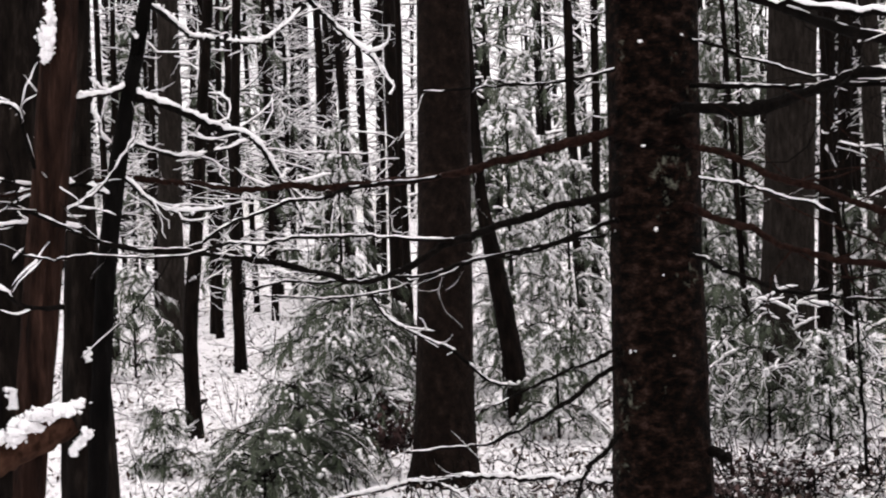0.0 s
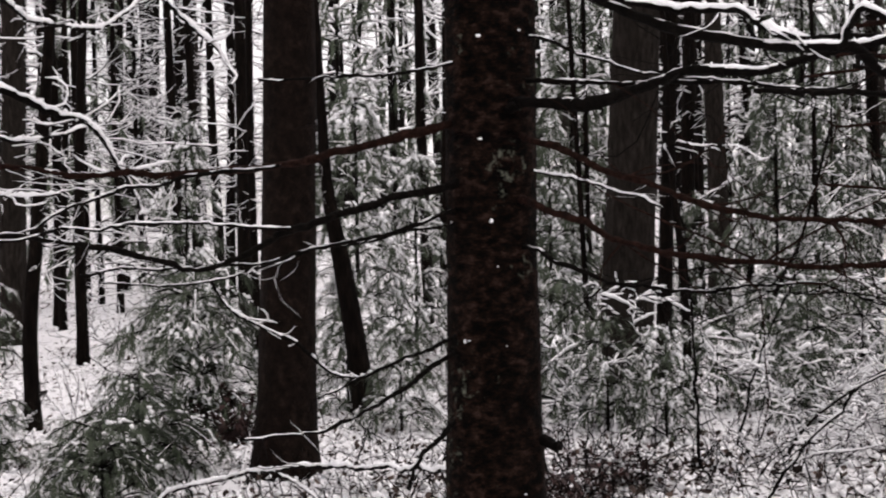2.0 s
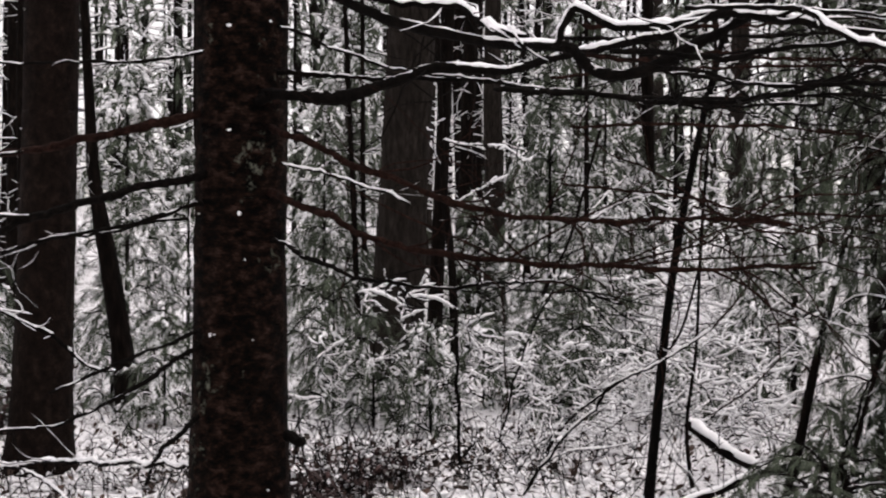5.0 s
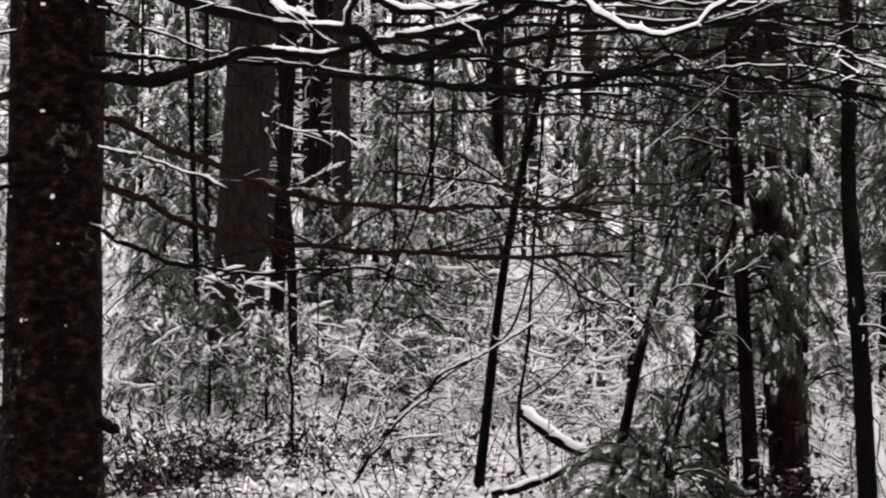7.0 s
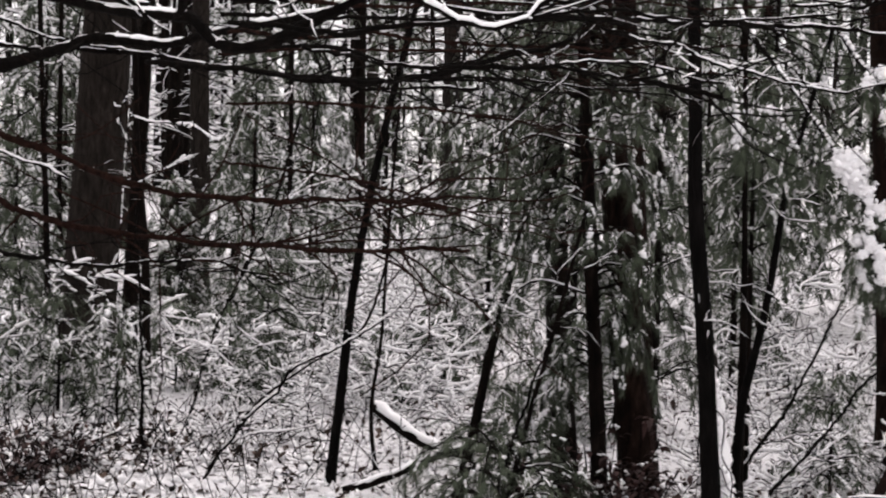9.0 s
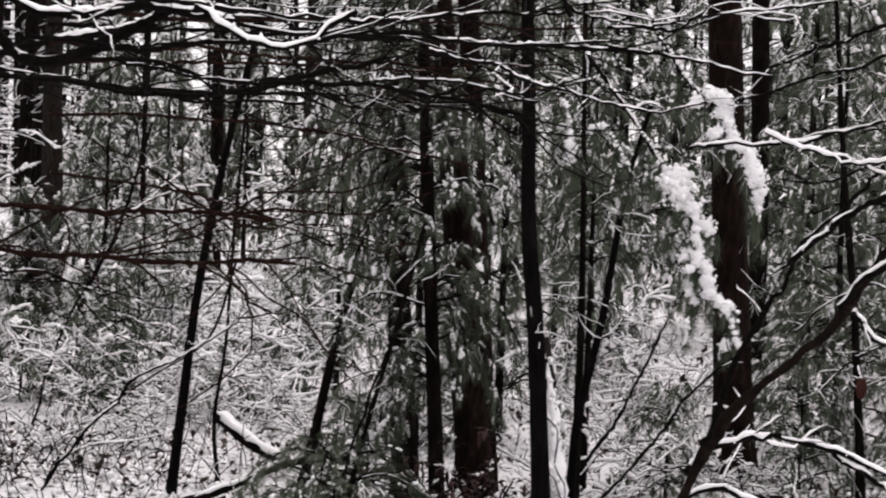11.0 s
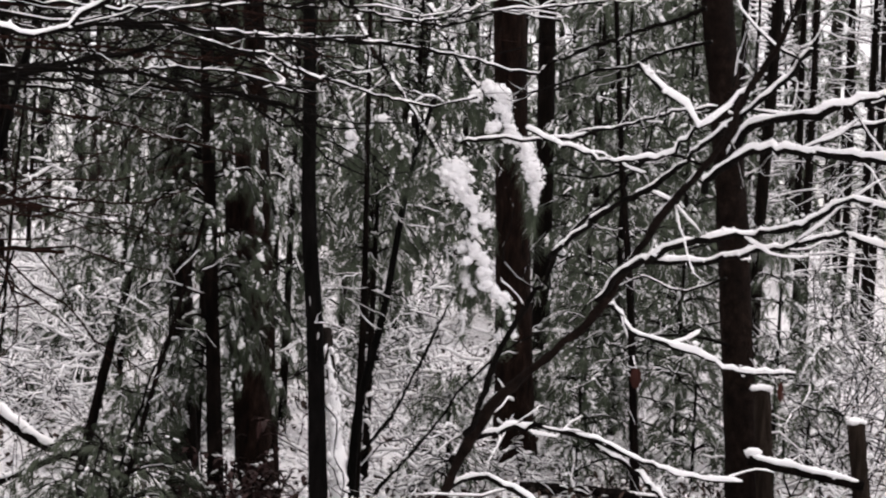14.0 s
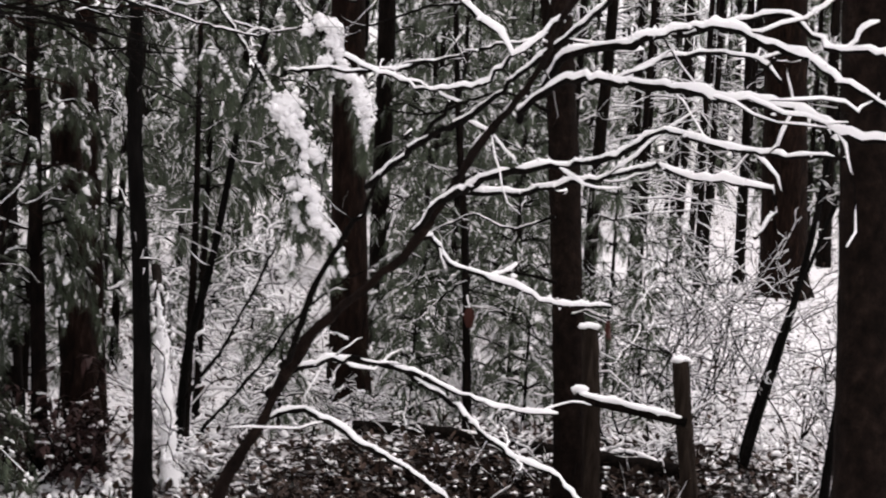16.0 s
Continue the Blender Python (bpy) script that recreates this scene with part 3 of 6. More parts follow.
snow_patch(slim, [(-1.377, 6.221, 1.216), (-1.378, 6.218, 1.177)], 0.0200, 8)
snow_patch(slim, [(-1.159, 6.230, 2.428), (-1.158, 6.232, 2.415)], 0.0111, 9)
limb(slim, [(-1.207, 6.348, 2.197), (-1.064, 6.378, 2.155), (-0.973, 6.499, 2.105), (-0.878, 6.617, 2.064), (-0.788, 6.630, 2.039), (-0.668, 6.753, 1.866), (-0.578, 6.866, 1.676)], 0.0181, 0.0056, 0.0210, 11, 9, 0.3)
limb(slim, [(-1.214, 6.343, 2.241), (-1.296, 6.227, 2.205), (-1.378, 6.109, 2.165)], 0.0113, 0.0056, 0.0225, 12, 4, 0.25)
limb(slim, [(-1.292, 6.354, 1.806), (-1.415, 6.223, 1.851), (-1.533, 6.091, 1.840), (-1.737, 5.927, 1.914)], 0.0102, 0.0056, 0.0188, 13, 6, 0.3)
limb(slim, [(-1.277, 6.353, 1.916), (-1.164, 6.379, 1.803), (-1.037, 6.403, 1.733), (-0.862, 6.430, 1.750)], 0.0090, 0.0045, 0.0150, 14, 6, 0.3)
limb(dead, [(-1.400, 5.917, 1.398), (-1.490, 5.791, 1.407), (-1.538, 5.677, 1.463), (-1.634, 5.547, 1.549)], 0.0095, 0.0053, 0.0165, 15, 4, 0.25)
limb(dead, [(-1.480, 5.895, 1.905), (-1.503, 5.773, 2.102), (-1.568, 5.650, 2.115)], 0.0085, 0.0053, 0.0165, 16, 5, 0.25)
limb(dark, [(-1.424, 6.429, 1.689), (-1.588, 6.286, 1.704), (-1.764, 6.134, 1.688)], 0.0092, 0.0057, 0.0165, 18, 5, 0.25)
limb(dark, [(-1.622, 6.070, 1.557), (-1.433, 6.016, 1.730), (-1.269, 6.051, 1.841), (-1.140, 6.067, 2.039)], 0.0066, 0.0044, 0.0135, 19, 5, 0.25)

limb(slim, [(-0.698, 7.861, 2.884), (-0.596, 7.890, 2.749), (-0.465, 7.918, 2.611), (-0.332, 7.940, 2.486), (-0.227, 7.958, 2.338)], 0.0139, 0.0069, 0.022, 24, 5, 0.3)
limb(slim, [(-1.143, 6.420, 2.562), (-1.064, 6.852, 2.501), (-0.956, 7.273, 2.518), (-0.803, 7.492, 2.544), (-0.660, 7.688, 2.709)], 0.0092, 0.0068, 0.018, 25, 5, 0.3)
limb(slim, [(-1.251, 6.352, 2.026), (-1.089, 6.488, 1.972), (-0.894, 6.719, 2.007), (-0.813, 6.828, 2.051)], 0.0079, 0.0048, 0.016, 26, 6, 0.3)

# ---- the two big conifers, and the long dead branches of the nearer one ----
far_fir = thing("conifer", "tall straight conifer with dark brown scaly bark", "tree", "tall conifers")
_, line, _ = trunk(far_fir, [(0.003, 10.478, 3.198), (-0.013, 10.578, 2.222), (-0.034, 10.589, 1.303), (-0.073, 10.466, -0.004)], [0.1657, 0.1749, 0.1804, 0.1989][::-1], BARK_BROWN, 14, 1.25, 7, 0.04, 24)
crown(far_fir, line, 5.5, 13.5, 30, 2.2, 8)
limb(far_fir, [(-0.514, 10.123, 1.297), (-0.379, 10.121, 1.099), (-0.188, 10.121, 0.988), (0.002, 10.116, 0.887), (0.132, 10.107, 0.768)], 0.0108, 0.0145, 0.0150, 21, 5, 0.25, name="twig")
limb(far_fir, [(0.132, 10.107, 0.768), (0.242, 10.097, 0.678), (0.389, 10.091, 0.663)], 0.0108, 0.0072, 0.0150, 22, 3, 0.15, name="twig")

near_fir = thing("conifer", "near conifer with flaking dark bark, pale lichen and long dead branches", "tree", "tall conifers")
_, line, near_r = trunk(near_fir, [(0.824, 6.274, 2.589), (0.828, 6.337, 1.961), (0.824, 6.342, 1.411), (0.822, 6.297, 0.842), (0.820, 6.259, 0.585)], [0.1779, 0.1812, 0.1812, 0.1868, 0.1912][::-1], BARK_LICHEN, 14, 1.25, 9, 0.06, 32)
crown(near_fir, line, 5, 13.5, 34, 2.3, 10)
flecks, rng = Buffer(), np.random.default_rng(14)
for _ in range(11):
    z, a = rng.uniform(0.5, 2.7), rng.uniform(-2.9, -0.25)
    p = np.array([np.interp(z, line[:, 2], line[:, c]) for c in range(3)])
    q = np.interp(z, line[:, 2], near_r) * 1.0
    f = rng.uniform(0.004, 0.011)
    flecks.fluff(p + (math.cos(a) * q, math.sin(a) * q, 0), f, rng, 8, rng.uniform(0.4, 1.6, 3))
tagged(part("snow_flecks", flecks, SNOW, near_fir, "flecks of snow caught in the bark"), kind="stuff")
limb(near_fir, [(0.699, 6.298, 2.018), (0.611, 6.258, 1.985), (0.389, 6.277, 1.932), (0.104, 6.389, 1.875), (-0.099, 6.489, 1.845), (-0.422, 6.575, 1.825), (-0.886, 6.626, 1.846), (-1.395, 6.636, 1.885), (-1.814, 6.637, 1.828), (-2.267, 6.601, 1.772)], 0.0188, 0.0071, 0.0045, 31, 10, 0.5, LIMB_RED, twig_snow=0.0022)
limb(near_fir, [(-0.007, 6.390, 1.852), (-0.319, 6.381, 1.810), (-0.619, 6.258, 1.751), (-0.822, 6.134, 1.676), (-0.971, 6.111, 1.596), (-1.255, 5.955, 1.631)], 0.0087, 0.0044, 0.0045, 32, 6, 0.4, twig_snow=0.0022)
limb(near_fir, [(0.715, 6.306, 1.788), (0.617, 6.166, 1.755), (0.371, 6.085, 1.697), (0.061, 5.994, 1.601), (-0.119, 5.991, 1.513), (-0.308, 5.981, 1.452), (-0.452, 5.972, 1.492), (-0.737, 5.943, 1.557), (-1.196, 5.865, 1.613), (-1.382, 5.720, 1.706), (-1.653, 5.642, 1.842)], 0.0160, 0.0063, 0.0042, 33, 8, 0.5, twig_snow=0.0022)
limb(near_fir, [(0.061, 5.994, 1.601), (-0.175, 5.890, 1.609), (-0.452, 5.773, 1.618), (-0.670, 5.750, 1.615), (-0.964, 5.706, 1.574), (-1.427, 5.502, 1.591)], 0.0073, 0.0042, 0.0050, 34, 5, 0.4, twig_snow=0.0022)
limb(near_fir, [(0.690, 6.311, 1.668), (0.614, 6.167, 1.643), (0.346, 6.086, 1.560), (0.133, 6.092, 1.524), (-0.123, 6.089, 1.464), (-0.482, 6.069, 1.463), (-0.743, 6.041, 1.446)], 0.0101, 0.0042, 0.0034, 35, 5, 0.35, twig_snow=0.0022)
limb(near_fir, [(0.617, 6.217, 1.598), (0.243, 6.190, 1.536), (-0.039, 6.191, 1.463), (-0.299, 6.180, 1.402), (-0.693, 6.146, 1.403)], 0.0067, 0.0032, 0.0038, 36, 4, 0.3, twig_snow=0.0022)
limb(near_fir, [(0.673, 6.295, 1.165), (0.611, 6.149, 1.156), (0.346, 5.959, 1.064), (0.113, 5.857, 0.974)], 0.0084, 0.0051, 0.0020, 37, 0, 0.3, twig_snow=0.0022)
limb(near_fir, [(0.671, 6.291, 1.110), (0.613, 6.144, 1.092), (0.426, 5.948, 0.996), (0.212, 5.846, 0.899), (0.099, 5.842, 0.858), (-0.156, 5.838, 0.846)], 0.0118, 0.0041, 0.0030, 38, 0, 0.3, twig_snow=0.0022)
limb(near_fir, [(0.682, 6.263, 0.850), (0.613, 6.113, 0.817), (0.508, 5.909, 0.744), (0.446, 5.797, 0.651)], 0.0109, 0.0082, 0.0015, 39, 0, 0.2, twig_snow=0.0022)
limb(near_fir, [(0.682, 6.282, 2.246), (0.613, 6.140, 2.213), (0.342, 6.063, 2.171), (0.109, 5.971, 2.154), (-0.078, 5.970, 2.155)], 0.0076, 0.0042, 0.0040, 40, 2, 0.3, twig_snow=0.0022)
limb(near_fir, [(0.882, 6.177, 2.077), (0.992, 6.013, 2.062), (1.157, 5.838, 2.045), (1.301, 5.604, 2.088), (1.434, 5.470, 2.125), (1.635, 5.318, 2.108), (1.791, 5.059, 2.143), (2.021, 4.762, 2.183)], 0.0252, 0.0110, 0.0110, 41, 7, 0.5, twig_snow=0.0, wobble=0.0025, gaps=0.3)
limb(near_fir, [(0.925, 6.180, 1.951), (0.982, 6.024, 1.910), (1.178, 5.847, 1.807), (1.381, 5.709, 1.719), (1.594, 5.559, 1.635), (1.886, 5.372, 1.602), (2.283, 5.015, 1.607), (2.453, 4.831, 1.595)], 0.0134, 0.0068, 0.0016, 42, 30, 0.75, LIMB_RED, twig_snow=0.0)
limb(near_fir, [(0.924, 6.189, 1.700), (0.980, 6.031, 1.669), (1.135, 5.857, 1.595), (1.280, 5.730, 1.516), (1.534, 5.572, 1.475), (1.810, 5.393, 1.446), (2.032, 5.216, 1.442), (2.281, 5.013, 1.441), (2.528, 4.793, 1.461)], 0.0143, 0.0068, 0.0016, 43, 30, 0.75, LIMB_RED, twig_snow=0.0)
limb(near_fir, [(0.933, 6.188, 1.514), (0.979, 6.031, 1.490), (1.113, 5.858, 1.422), (1.278, 5.726, 1.373), (1.532, 5.569, 1.365), (1.791, 5.397, 1.388), (2.029, 5.212, 1.324)], 0.0092, 0.0040, 0.0030, 44, 30, 0.75, twig_snow=0.0)
limb(near_fir, [(0.962, 6.131, 1.814), (1.152, 5.954, 1.758), (1.300, 5.828, 1.702), (1.401, 5.808, 1.655)], 0.0059, 0.0042, 0.0070, 45, 2, 0.3, twig_snow=0.0)
limb(near_fir, [(0.947, 6.163, 2.156), (1.194, 5.927, 2.125), (1.558, 5.650, 2.092), (1.974, 5.327, 2.032), (2.280, 5.003, 1.974), (2.526, 4.783, 1.976)], 0.0101, 0.0048, 0.0040, 46, 30, 0.75, twig_snow=0.0)
limb(near_fir, [(0.947, 6.144, 2.339), (1.193, 5.919, 2.209), (1.459, 5.670, 2.124), (1.792, 5.383, 2.050)], 0.0067, 0.0040, 0.0040, 47, 5, 0.45, twig_snow=0.0)
for k, (a, b) in enumerate((((0.995, 6.161, 0.768), (1.026, 6.052, 0.756)), ((0.932, 6.164, 2.077), (0.873, 6.124, 2.044)))):
    limb(near_fir, [a, b, tuple(np.array(b) + (0.02, -0.02, 0.01))], 0.03, 0.02, 0, 50 + k, 0, name="branch_stub")

limb(near_fir, [(0.700, 6.279, 0.625), (0.643, 6.486, 0.607), (0.477, 6.898, 0.563), (0.125, 7.506, 0.485), (-0.119, 7.900, 0.421), (-0.292, 8.090, 0.374), (-0.561, 8.263, 0.286), (-0.781, 8.427, 0.159)], 0.0080, 0.0088, 0.018, 48, 4, 0.4, gaps=0.05, twig_snow=0.0022)
limb(near_fir, [(-0.091, 7.900, 0.420), (0.044, 7.889, 0.341), (0.151, 7.874, 0.258)], 0.0065, 0.0056, 0.016, 49, 1, 0.2, twig_snow=0.0022)

# ---- snow-laden boughs that hang in from above, close by ----
over = thing("overhanging_tree", "bare tree whose low branches carry thick snow overhead", "tree")
_, line, _ = trunk(over, [(4.2, -0.6, 0.0), (4.1, -0.55, 2.5), (3.9, -0.5, 5)], [0.13, 0.12, 0.10], BARK, 8, 1.3, 12)
limb(over, [(0.692, 3.758, 2.177), (0.834, 3.646, 2.090), (0.979, 3.522, 2.028), (1.113, 3.390, 1.984), (1.222, 3.255, 1.966), (1.473, 3.057, 1.966)] + [(2.5, 2.1, 2.85), (3.4, 0.7, 3.1), (4.05, -0.55, 3.2)], 0.0120, 0.0150, 0.0080, 61, 14, 0.5, step=0.03, twig_snow=0.003, wobble=0.003)
limb(over, [(0.783, 3.651, 2.117), (0.927, 3.577, 2.091), (1.040, 3.502, 2.070), (1.100, 3.390, 2.014), (1.169, 3.322, 1.980)], 0.0080, 0.0090, 0.0120, 62, 5, 0.3, step=0.022, twig_snow=0.003)
limb(over, [(1.211, 3.259, 1.960), (1.223, 3.141, 2.034), (1.298, 3.120, 1.995), (1.382, 3.089, 2.003), (1.464, 2.947, 1.999), (1.607, 2.773, 1.978)], 0.0085, 0.0095, 0.0095, 63, 7, 0.35, step=0.022, twig_snow=0.003)
limb(over, [(1.284, 3.103, 1.941), (1.416, 2.960, 1.924), (1.584, 2.791, 1.929), (1.775, 2.591, 1.937), (1.952, 2.378, 1.921), (2.125, 2.258, 1.938)], 0.0063, 0.0020, 0.0019, 64, 18, 0.6, step=0.022, twig_snow=0.0)
limb(over, [(1.436, 2.521, 1.955), (1.478, 2.508, 1.927), (1.524, 2.492, 1.904), (1.585, 2.466, 1.889), (1.635, 2.441, 1.902), (1.691, 2.407, 1.949)], 0.0050, 0.0055, 0.0105, 65, 2, 0.2, gaps=0.0, step=0.022, twig_snow=0.003)
limb(over, [(1.585, 4.263, 2.023), (1.807, 4.093, 1.999), (1.972, 3.931, 1.956), (2.108, 3.766, 1.956), (2.342, 3.543, 1.935), (2.545, 3.314, 1.879)], 0.0063, 0.0056, 0.0019, 66, 18, 0.6, step=0.022, twig_snow=0.0)
limb(over, [(1.467, 4.810, 2.001), (1.682, 4.553, 1.974), (1.904, 4.279, 1.932), (2.046, 4.120, 1.934), (2.175, 3.955, 1.966), (2.322, 3.658, 2.021)], 0.0078, 0.0066, 0.0019, 67, 18, 0.6, step=0.022, twig_snow=0.0)
limb(over, [(1.296, 2.706, 1.978), (1.570, 2.732, 1.981), (1.803, 2.752, 1.987), (2.065, 2.741, 2.014), (2.292, 2.728, 2.049)], 0.0047, 0.0035, 0.0030, 68, 18, 0.6, step=0.022, twig_snow=0.0009)
limb(over, [(1.843, 3.167, 2.002), (2.268, 3.200, 2.029), (2.599, 3.249, 2.043), (2.891, 3.186, 2.028), (3.143, 3.131, 2.005)], 0.0075, 0.0036, 0.0040, 69, 12, 0.4, step=0.022, twig_snow=0.0)
limb(over, [(2.522, 3.854, 2.073), (2.861, 4.022, 2.060), (3.080, 4.133, 2.031), (3.316, 4.112, 1.983), (3.460, 4.139, 1.981), (3.591, 4.047, 2.012)], 0.0063, 0.0036, 0.0049, 70, 8, 0.35, step=0.022)
limb(over, [(1.661, 3.858, 1.983), (1.959, 3.877, 1.954), (2.198, 3.896, 1.962), (2.629, 3.921, 2.001), (2.907, 3.892, 1.959)], 0.0051, 0.0033, 0.0030, 71, 18, 0.6, step=0.022, twig_snow=0.0009)
limb(over, [(2.532, 3.260, 2.218), (2.727, 3.392, 2.155), (2.999, 3.461, 2.146), (3.202, 3.436, 2.195), (3.438, 3.248, 2.235)], 0.0049, 0.0031, 0.0044, 72, 8, 0.35, step=0.022)
limb(over, [(3.211, 4.033, 2.213), (3.385, 3.921, 2.205), (3.518, 3.819, 2.262), (3.657, 3.719, 2.234)], 0.0052, 0.0035, 0.0040, 73, 6, 0.35, step=0.022)

limb(over, [(1.584, 4.273, 2.139), (1.999, 4.265, 2.153), (2.479, 4.191, 2.179), (3.168, 4.061, 2.201)], 0.0064, 0.0026, 0.0014, 74, 16, 0.7, LIMB_RED, step=0.03, twig_snow=0.0)
limb(over, [(1.675, 4.671, 2.088), (2.125, 4.653, 2.102), (2.728, 4.531, 2.099), (3.286, 4.351, 2.126)], 0.0069, 0.0028, 0.0014, 75, 18, 0.7, LIMB_RED, step=0.03, twig_snow=0.0)
limb(over, [(1.768, 5.067, 2.021), (2.341, 5.014, 2.005), (2.825, 4.825, 2.009), (3.353, 4.675, 1.965)], 0.0066, 0.0029, 0.0014, 76, 18, 0.7, step=0.03, twig_snow=0.0)
limb(over, [(1.731, 4.879, 1.895), (2.149, 4.871, 1.905), (2.624, 4.811, 1.881), (3.113, 4.700, 1.799)], 0.0054, 0.0029, 0.0014, 77, 16, 0.7, LIMB_RED, step=0.03, twig_snow=0.0)
limb(over, [(1.843, 5.442, 2.231), (2.636, 5.311, 2.255), (3.231, 5.161, 2.285), (3.830, 4.946, 2.255)], 0.0071, 0.0031, 0.0014, 78, 18, 0.8, step=0.03, twig_snow=0.0)
limb(over, [(1.828, 5.274, 1.724), (2.280, 5.258, 1.674), (2.699, 5.219, 1.578), (3.090, 5.160, 1.515)], 0.0049, 0.0026, 0.0014, 79, 14, 0.6, LIMB_RED, step=0.03, twig_snow=0.0)
limb(over, [(1.938, 5.843, 2.134), (2.684, 5.729, 2.187), (3.341, 5.567, 2.184), (3.962, 5.351, 2.126)], 0.0065, 0.0034, 0.0014, 80, 18, 0.8, LIMB_RED, step=0.03, twig_snow=0.0)

# ---- saplings and slender trunks of the middle distance ----
def sapling(label, line, radii, seed, mat=None, top=3.0, twigs=8, snow=0.01, sides=10):
    t = thing("sapling", label, "sapling", "saplings")
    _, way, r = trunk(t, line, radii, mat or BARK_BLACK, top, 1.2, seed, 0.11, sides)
    if twigs:
        rng = np.random.default_rng(seed)
        wood, white = Buffer(), Buffer()
        twigs_on(wood, white, way, 0.004, rng, twigs, 0.45, snow * 0.6, 2, 4, 1.0, 0.03, 0.2)
        tagged(part("twig_work", wood, TWIG, t), kind="stuff")
        tagged(part("snow", white, SNOW, t), kind="stuff")
    return t


sapling("slender dark sapling standing in a snowy clearing", [(-1.885, 13.101, 3.649), (-2.023, 13.222, 2.201), (-2.077, 13.226, 1.559), (-2.136, 13.191, 0.826), (-2.106, 13.109, -0.084)], [0.0419, 0.0512, 0.0582, 0.0628, 0.0698][::-1], 101, BARK, 6, 12, 0.014)
sapling("crooked dark trunk leaning behind a conifer", [(0.223, 13.158, 2.587), (0.259, 13.188, 1.947), (0.368, 13.186, 1.301), (0.482, 13.143, 0.567)], [0.0413, 0.0550, 0.0757, 0.0871][::-1], 102, BARK, 5, 6)
sapling("thin dark sapling beside a stout trunk", [(2.938, 12.590, 2.705), (2.985, 12.624, 1.900), (3.053, 12.607, 1.225), (3.074, 12.534, 0.242), (3.086, 12.449, -0.374)], [0.0226, 0.0271, 0.0339, 0.0361, 0.0406][::-1], 103, BARK, 4.5, 4, 0.006)
sapling("bent black sapling in the snow", [(3.801, 8.743, 2.724), (3.680, 8.848, 2.073), (3.585, 8.895, 1.513), (3.511, 8.901, 0.984), (3.459, 8.876, 0.525), (3.380, 8.815, -0.055)], [0.0185, 0.0212, 0.0240, 0.0268, 0.0285, 0.0315][::-1], 104, BARK_BLACK, 4, 12, 0.012)
sapling("very thin dark sapling in snow", [(3.924, 9.277, 2.306), (3.883, 9.318, 1.442), (3.852, 9.299, 0.818), (3.785, 9.271, 0.337), (3.812, 9.187, -0.135)], [0.0087, 0.0104, 0.0104, 0.0122, 0.0139][::-1], 105, BARK, 3.2, 6)
sapling("dark sapling leaning among pine boughs", [(3.960, 7.658, 1.242), (3.864, 7.672, 0.831), (3.789, 7.663, 0.482), (3.703, 7.643, 0.137)], [0.0207, 0.0251, 0.0266, 0.0295][::-1], 106, BARK, 1.8, 6)
sapling("thin leaning sapling in the snow", [(3.947, 7.094, 0.994), (3.854, 7.104, 0.665), (3.738, 7.090, 0.231)], [0.0111, 0.0125, 0.0139][::-1], 107, BARK, 1.6, 4)
sapling("thin dark sapling leaning in the thicket", [(4.412, 13.877, 1.458), (4.223, 13.920, 1.052), (3.931, 13.947, 0.295), (3.705, 13.921, -0.401)], [0.0151, 0.0201, 0.0252, 0.0277][::-1], 108, BARK, 2.4, 5)
sapling("thin bowed sapling in the thicket", [(4.070, 10.283, 0.776), (3.706, 10.380, 0.504), (3.336, 10.453, 0.196), (3.050, 10.446, -0.327)], [0.0096, 0.0115, 0.0134, 0.0172][::-1], 109, BARK, 1.3, 3)
sapling("thin dark stem behind a near conifer", [(2.430, 13.787, 2.006), (2.463, 13.786, 1.335), (2.493, 13.739, 0.471)], [0.0243, 0.0268, 0.0292][::-1], 110, BARK, 4, 5)
sapling("black slender trunk close to a snowy pine", [(4.048, 6.041, 2.682), (4.103, 6.082, 2.120), (4.127, 6.089, 1.622), (4.162, 6.051, 1.124), (4.165, 5.958, 0.438)], [0.0275, 0.0300, 0.0338, 0.0375, 0.0413][::-1], 111, BARK_BLACK, 5, 7, 0.012, 14)
sapling("slender dark stem among snowy twigs", [(5.261, 7.504, 1.953), (5.276, 7.499, 1.391), (5.273, 7.482, 1.017), (5.221, 7.398, 0.156)], [0.0141, 0.0172, 0.0203, 0.0250][::-1], 112, BARK, 3, 6)
sapling("slender leaning dark stem", [(5.393, 7.181, 2.020), (5.353, 7.215, 1.834), (5.262, 7.259, 1.096), (5.151, 7.277, 0.606), (5.098, 7.241, 0.187)], [0.0138, 0.0168, 0.0214, 0.0245, 0.0275][::-1], 113, BARK_BLACK, 2.6, 6)
front_sapling = sapling("thin dark sapling in front of young pines", [(6.980, 7.452, 2.570), (7.046, 7.450, 1.960), (7.110, 7.391, 1.178), (7.104, 7.259, 0.104)], [0.0156, 0.0208, 0.0243, 0.0278][::-1], 114, BARK, 3.4, 12, 0.012)
fence_tree = sapling("straight dark trunk beside old fence posts", [(6.195, 5.796, 2.940), (6.309, 5.800, 2.284), (6.373, 5.775, 1.728), (6.402, 5.732, 1.171), (6.399, 5.628, 0.405)], [0.0793, 0.0779, 0.0793, 0.0822, 0.0894][::-1], 115, BARK_BROWN, 9, 4, 0.01, 20)
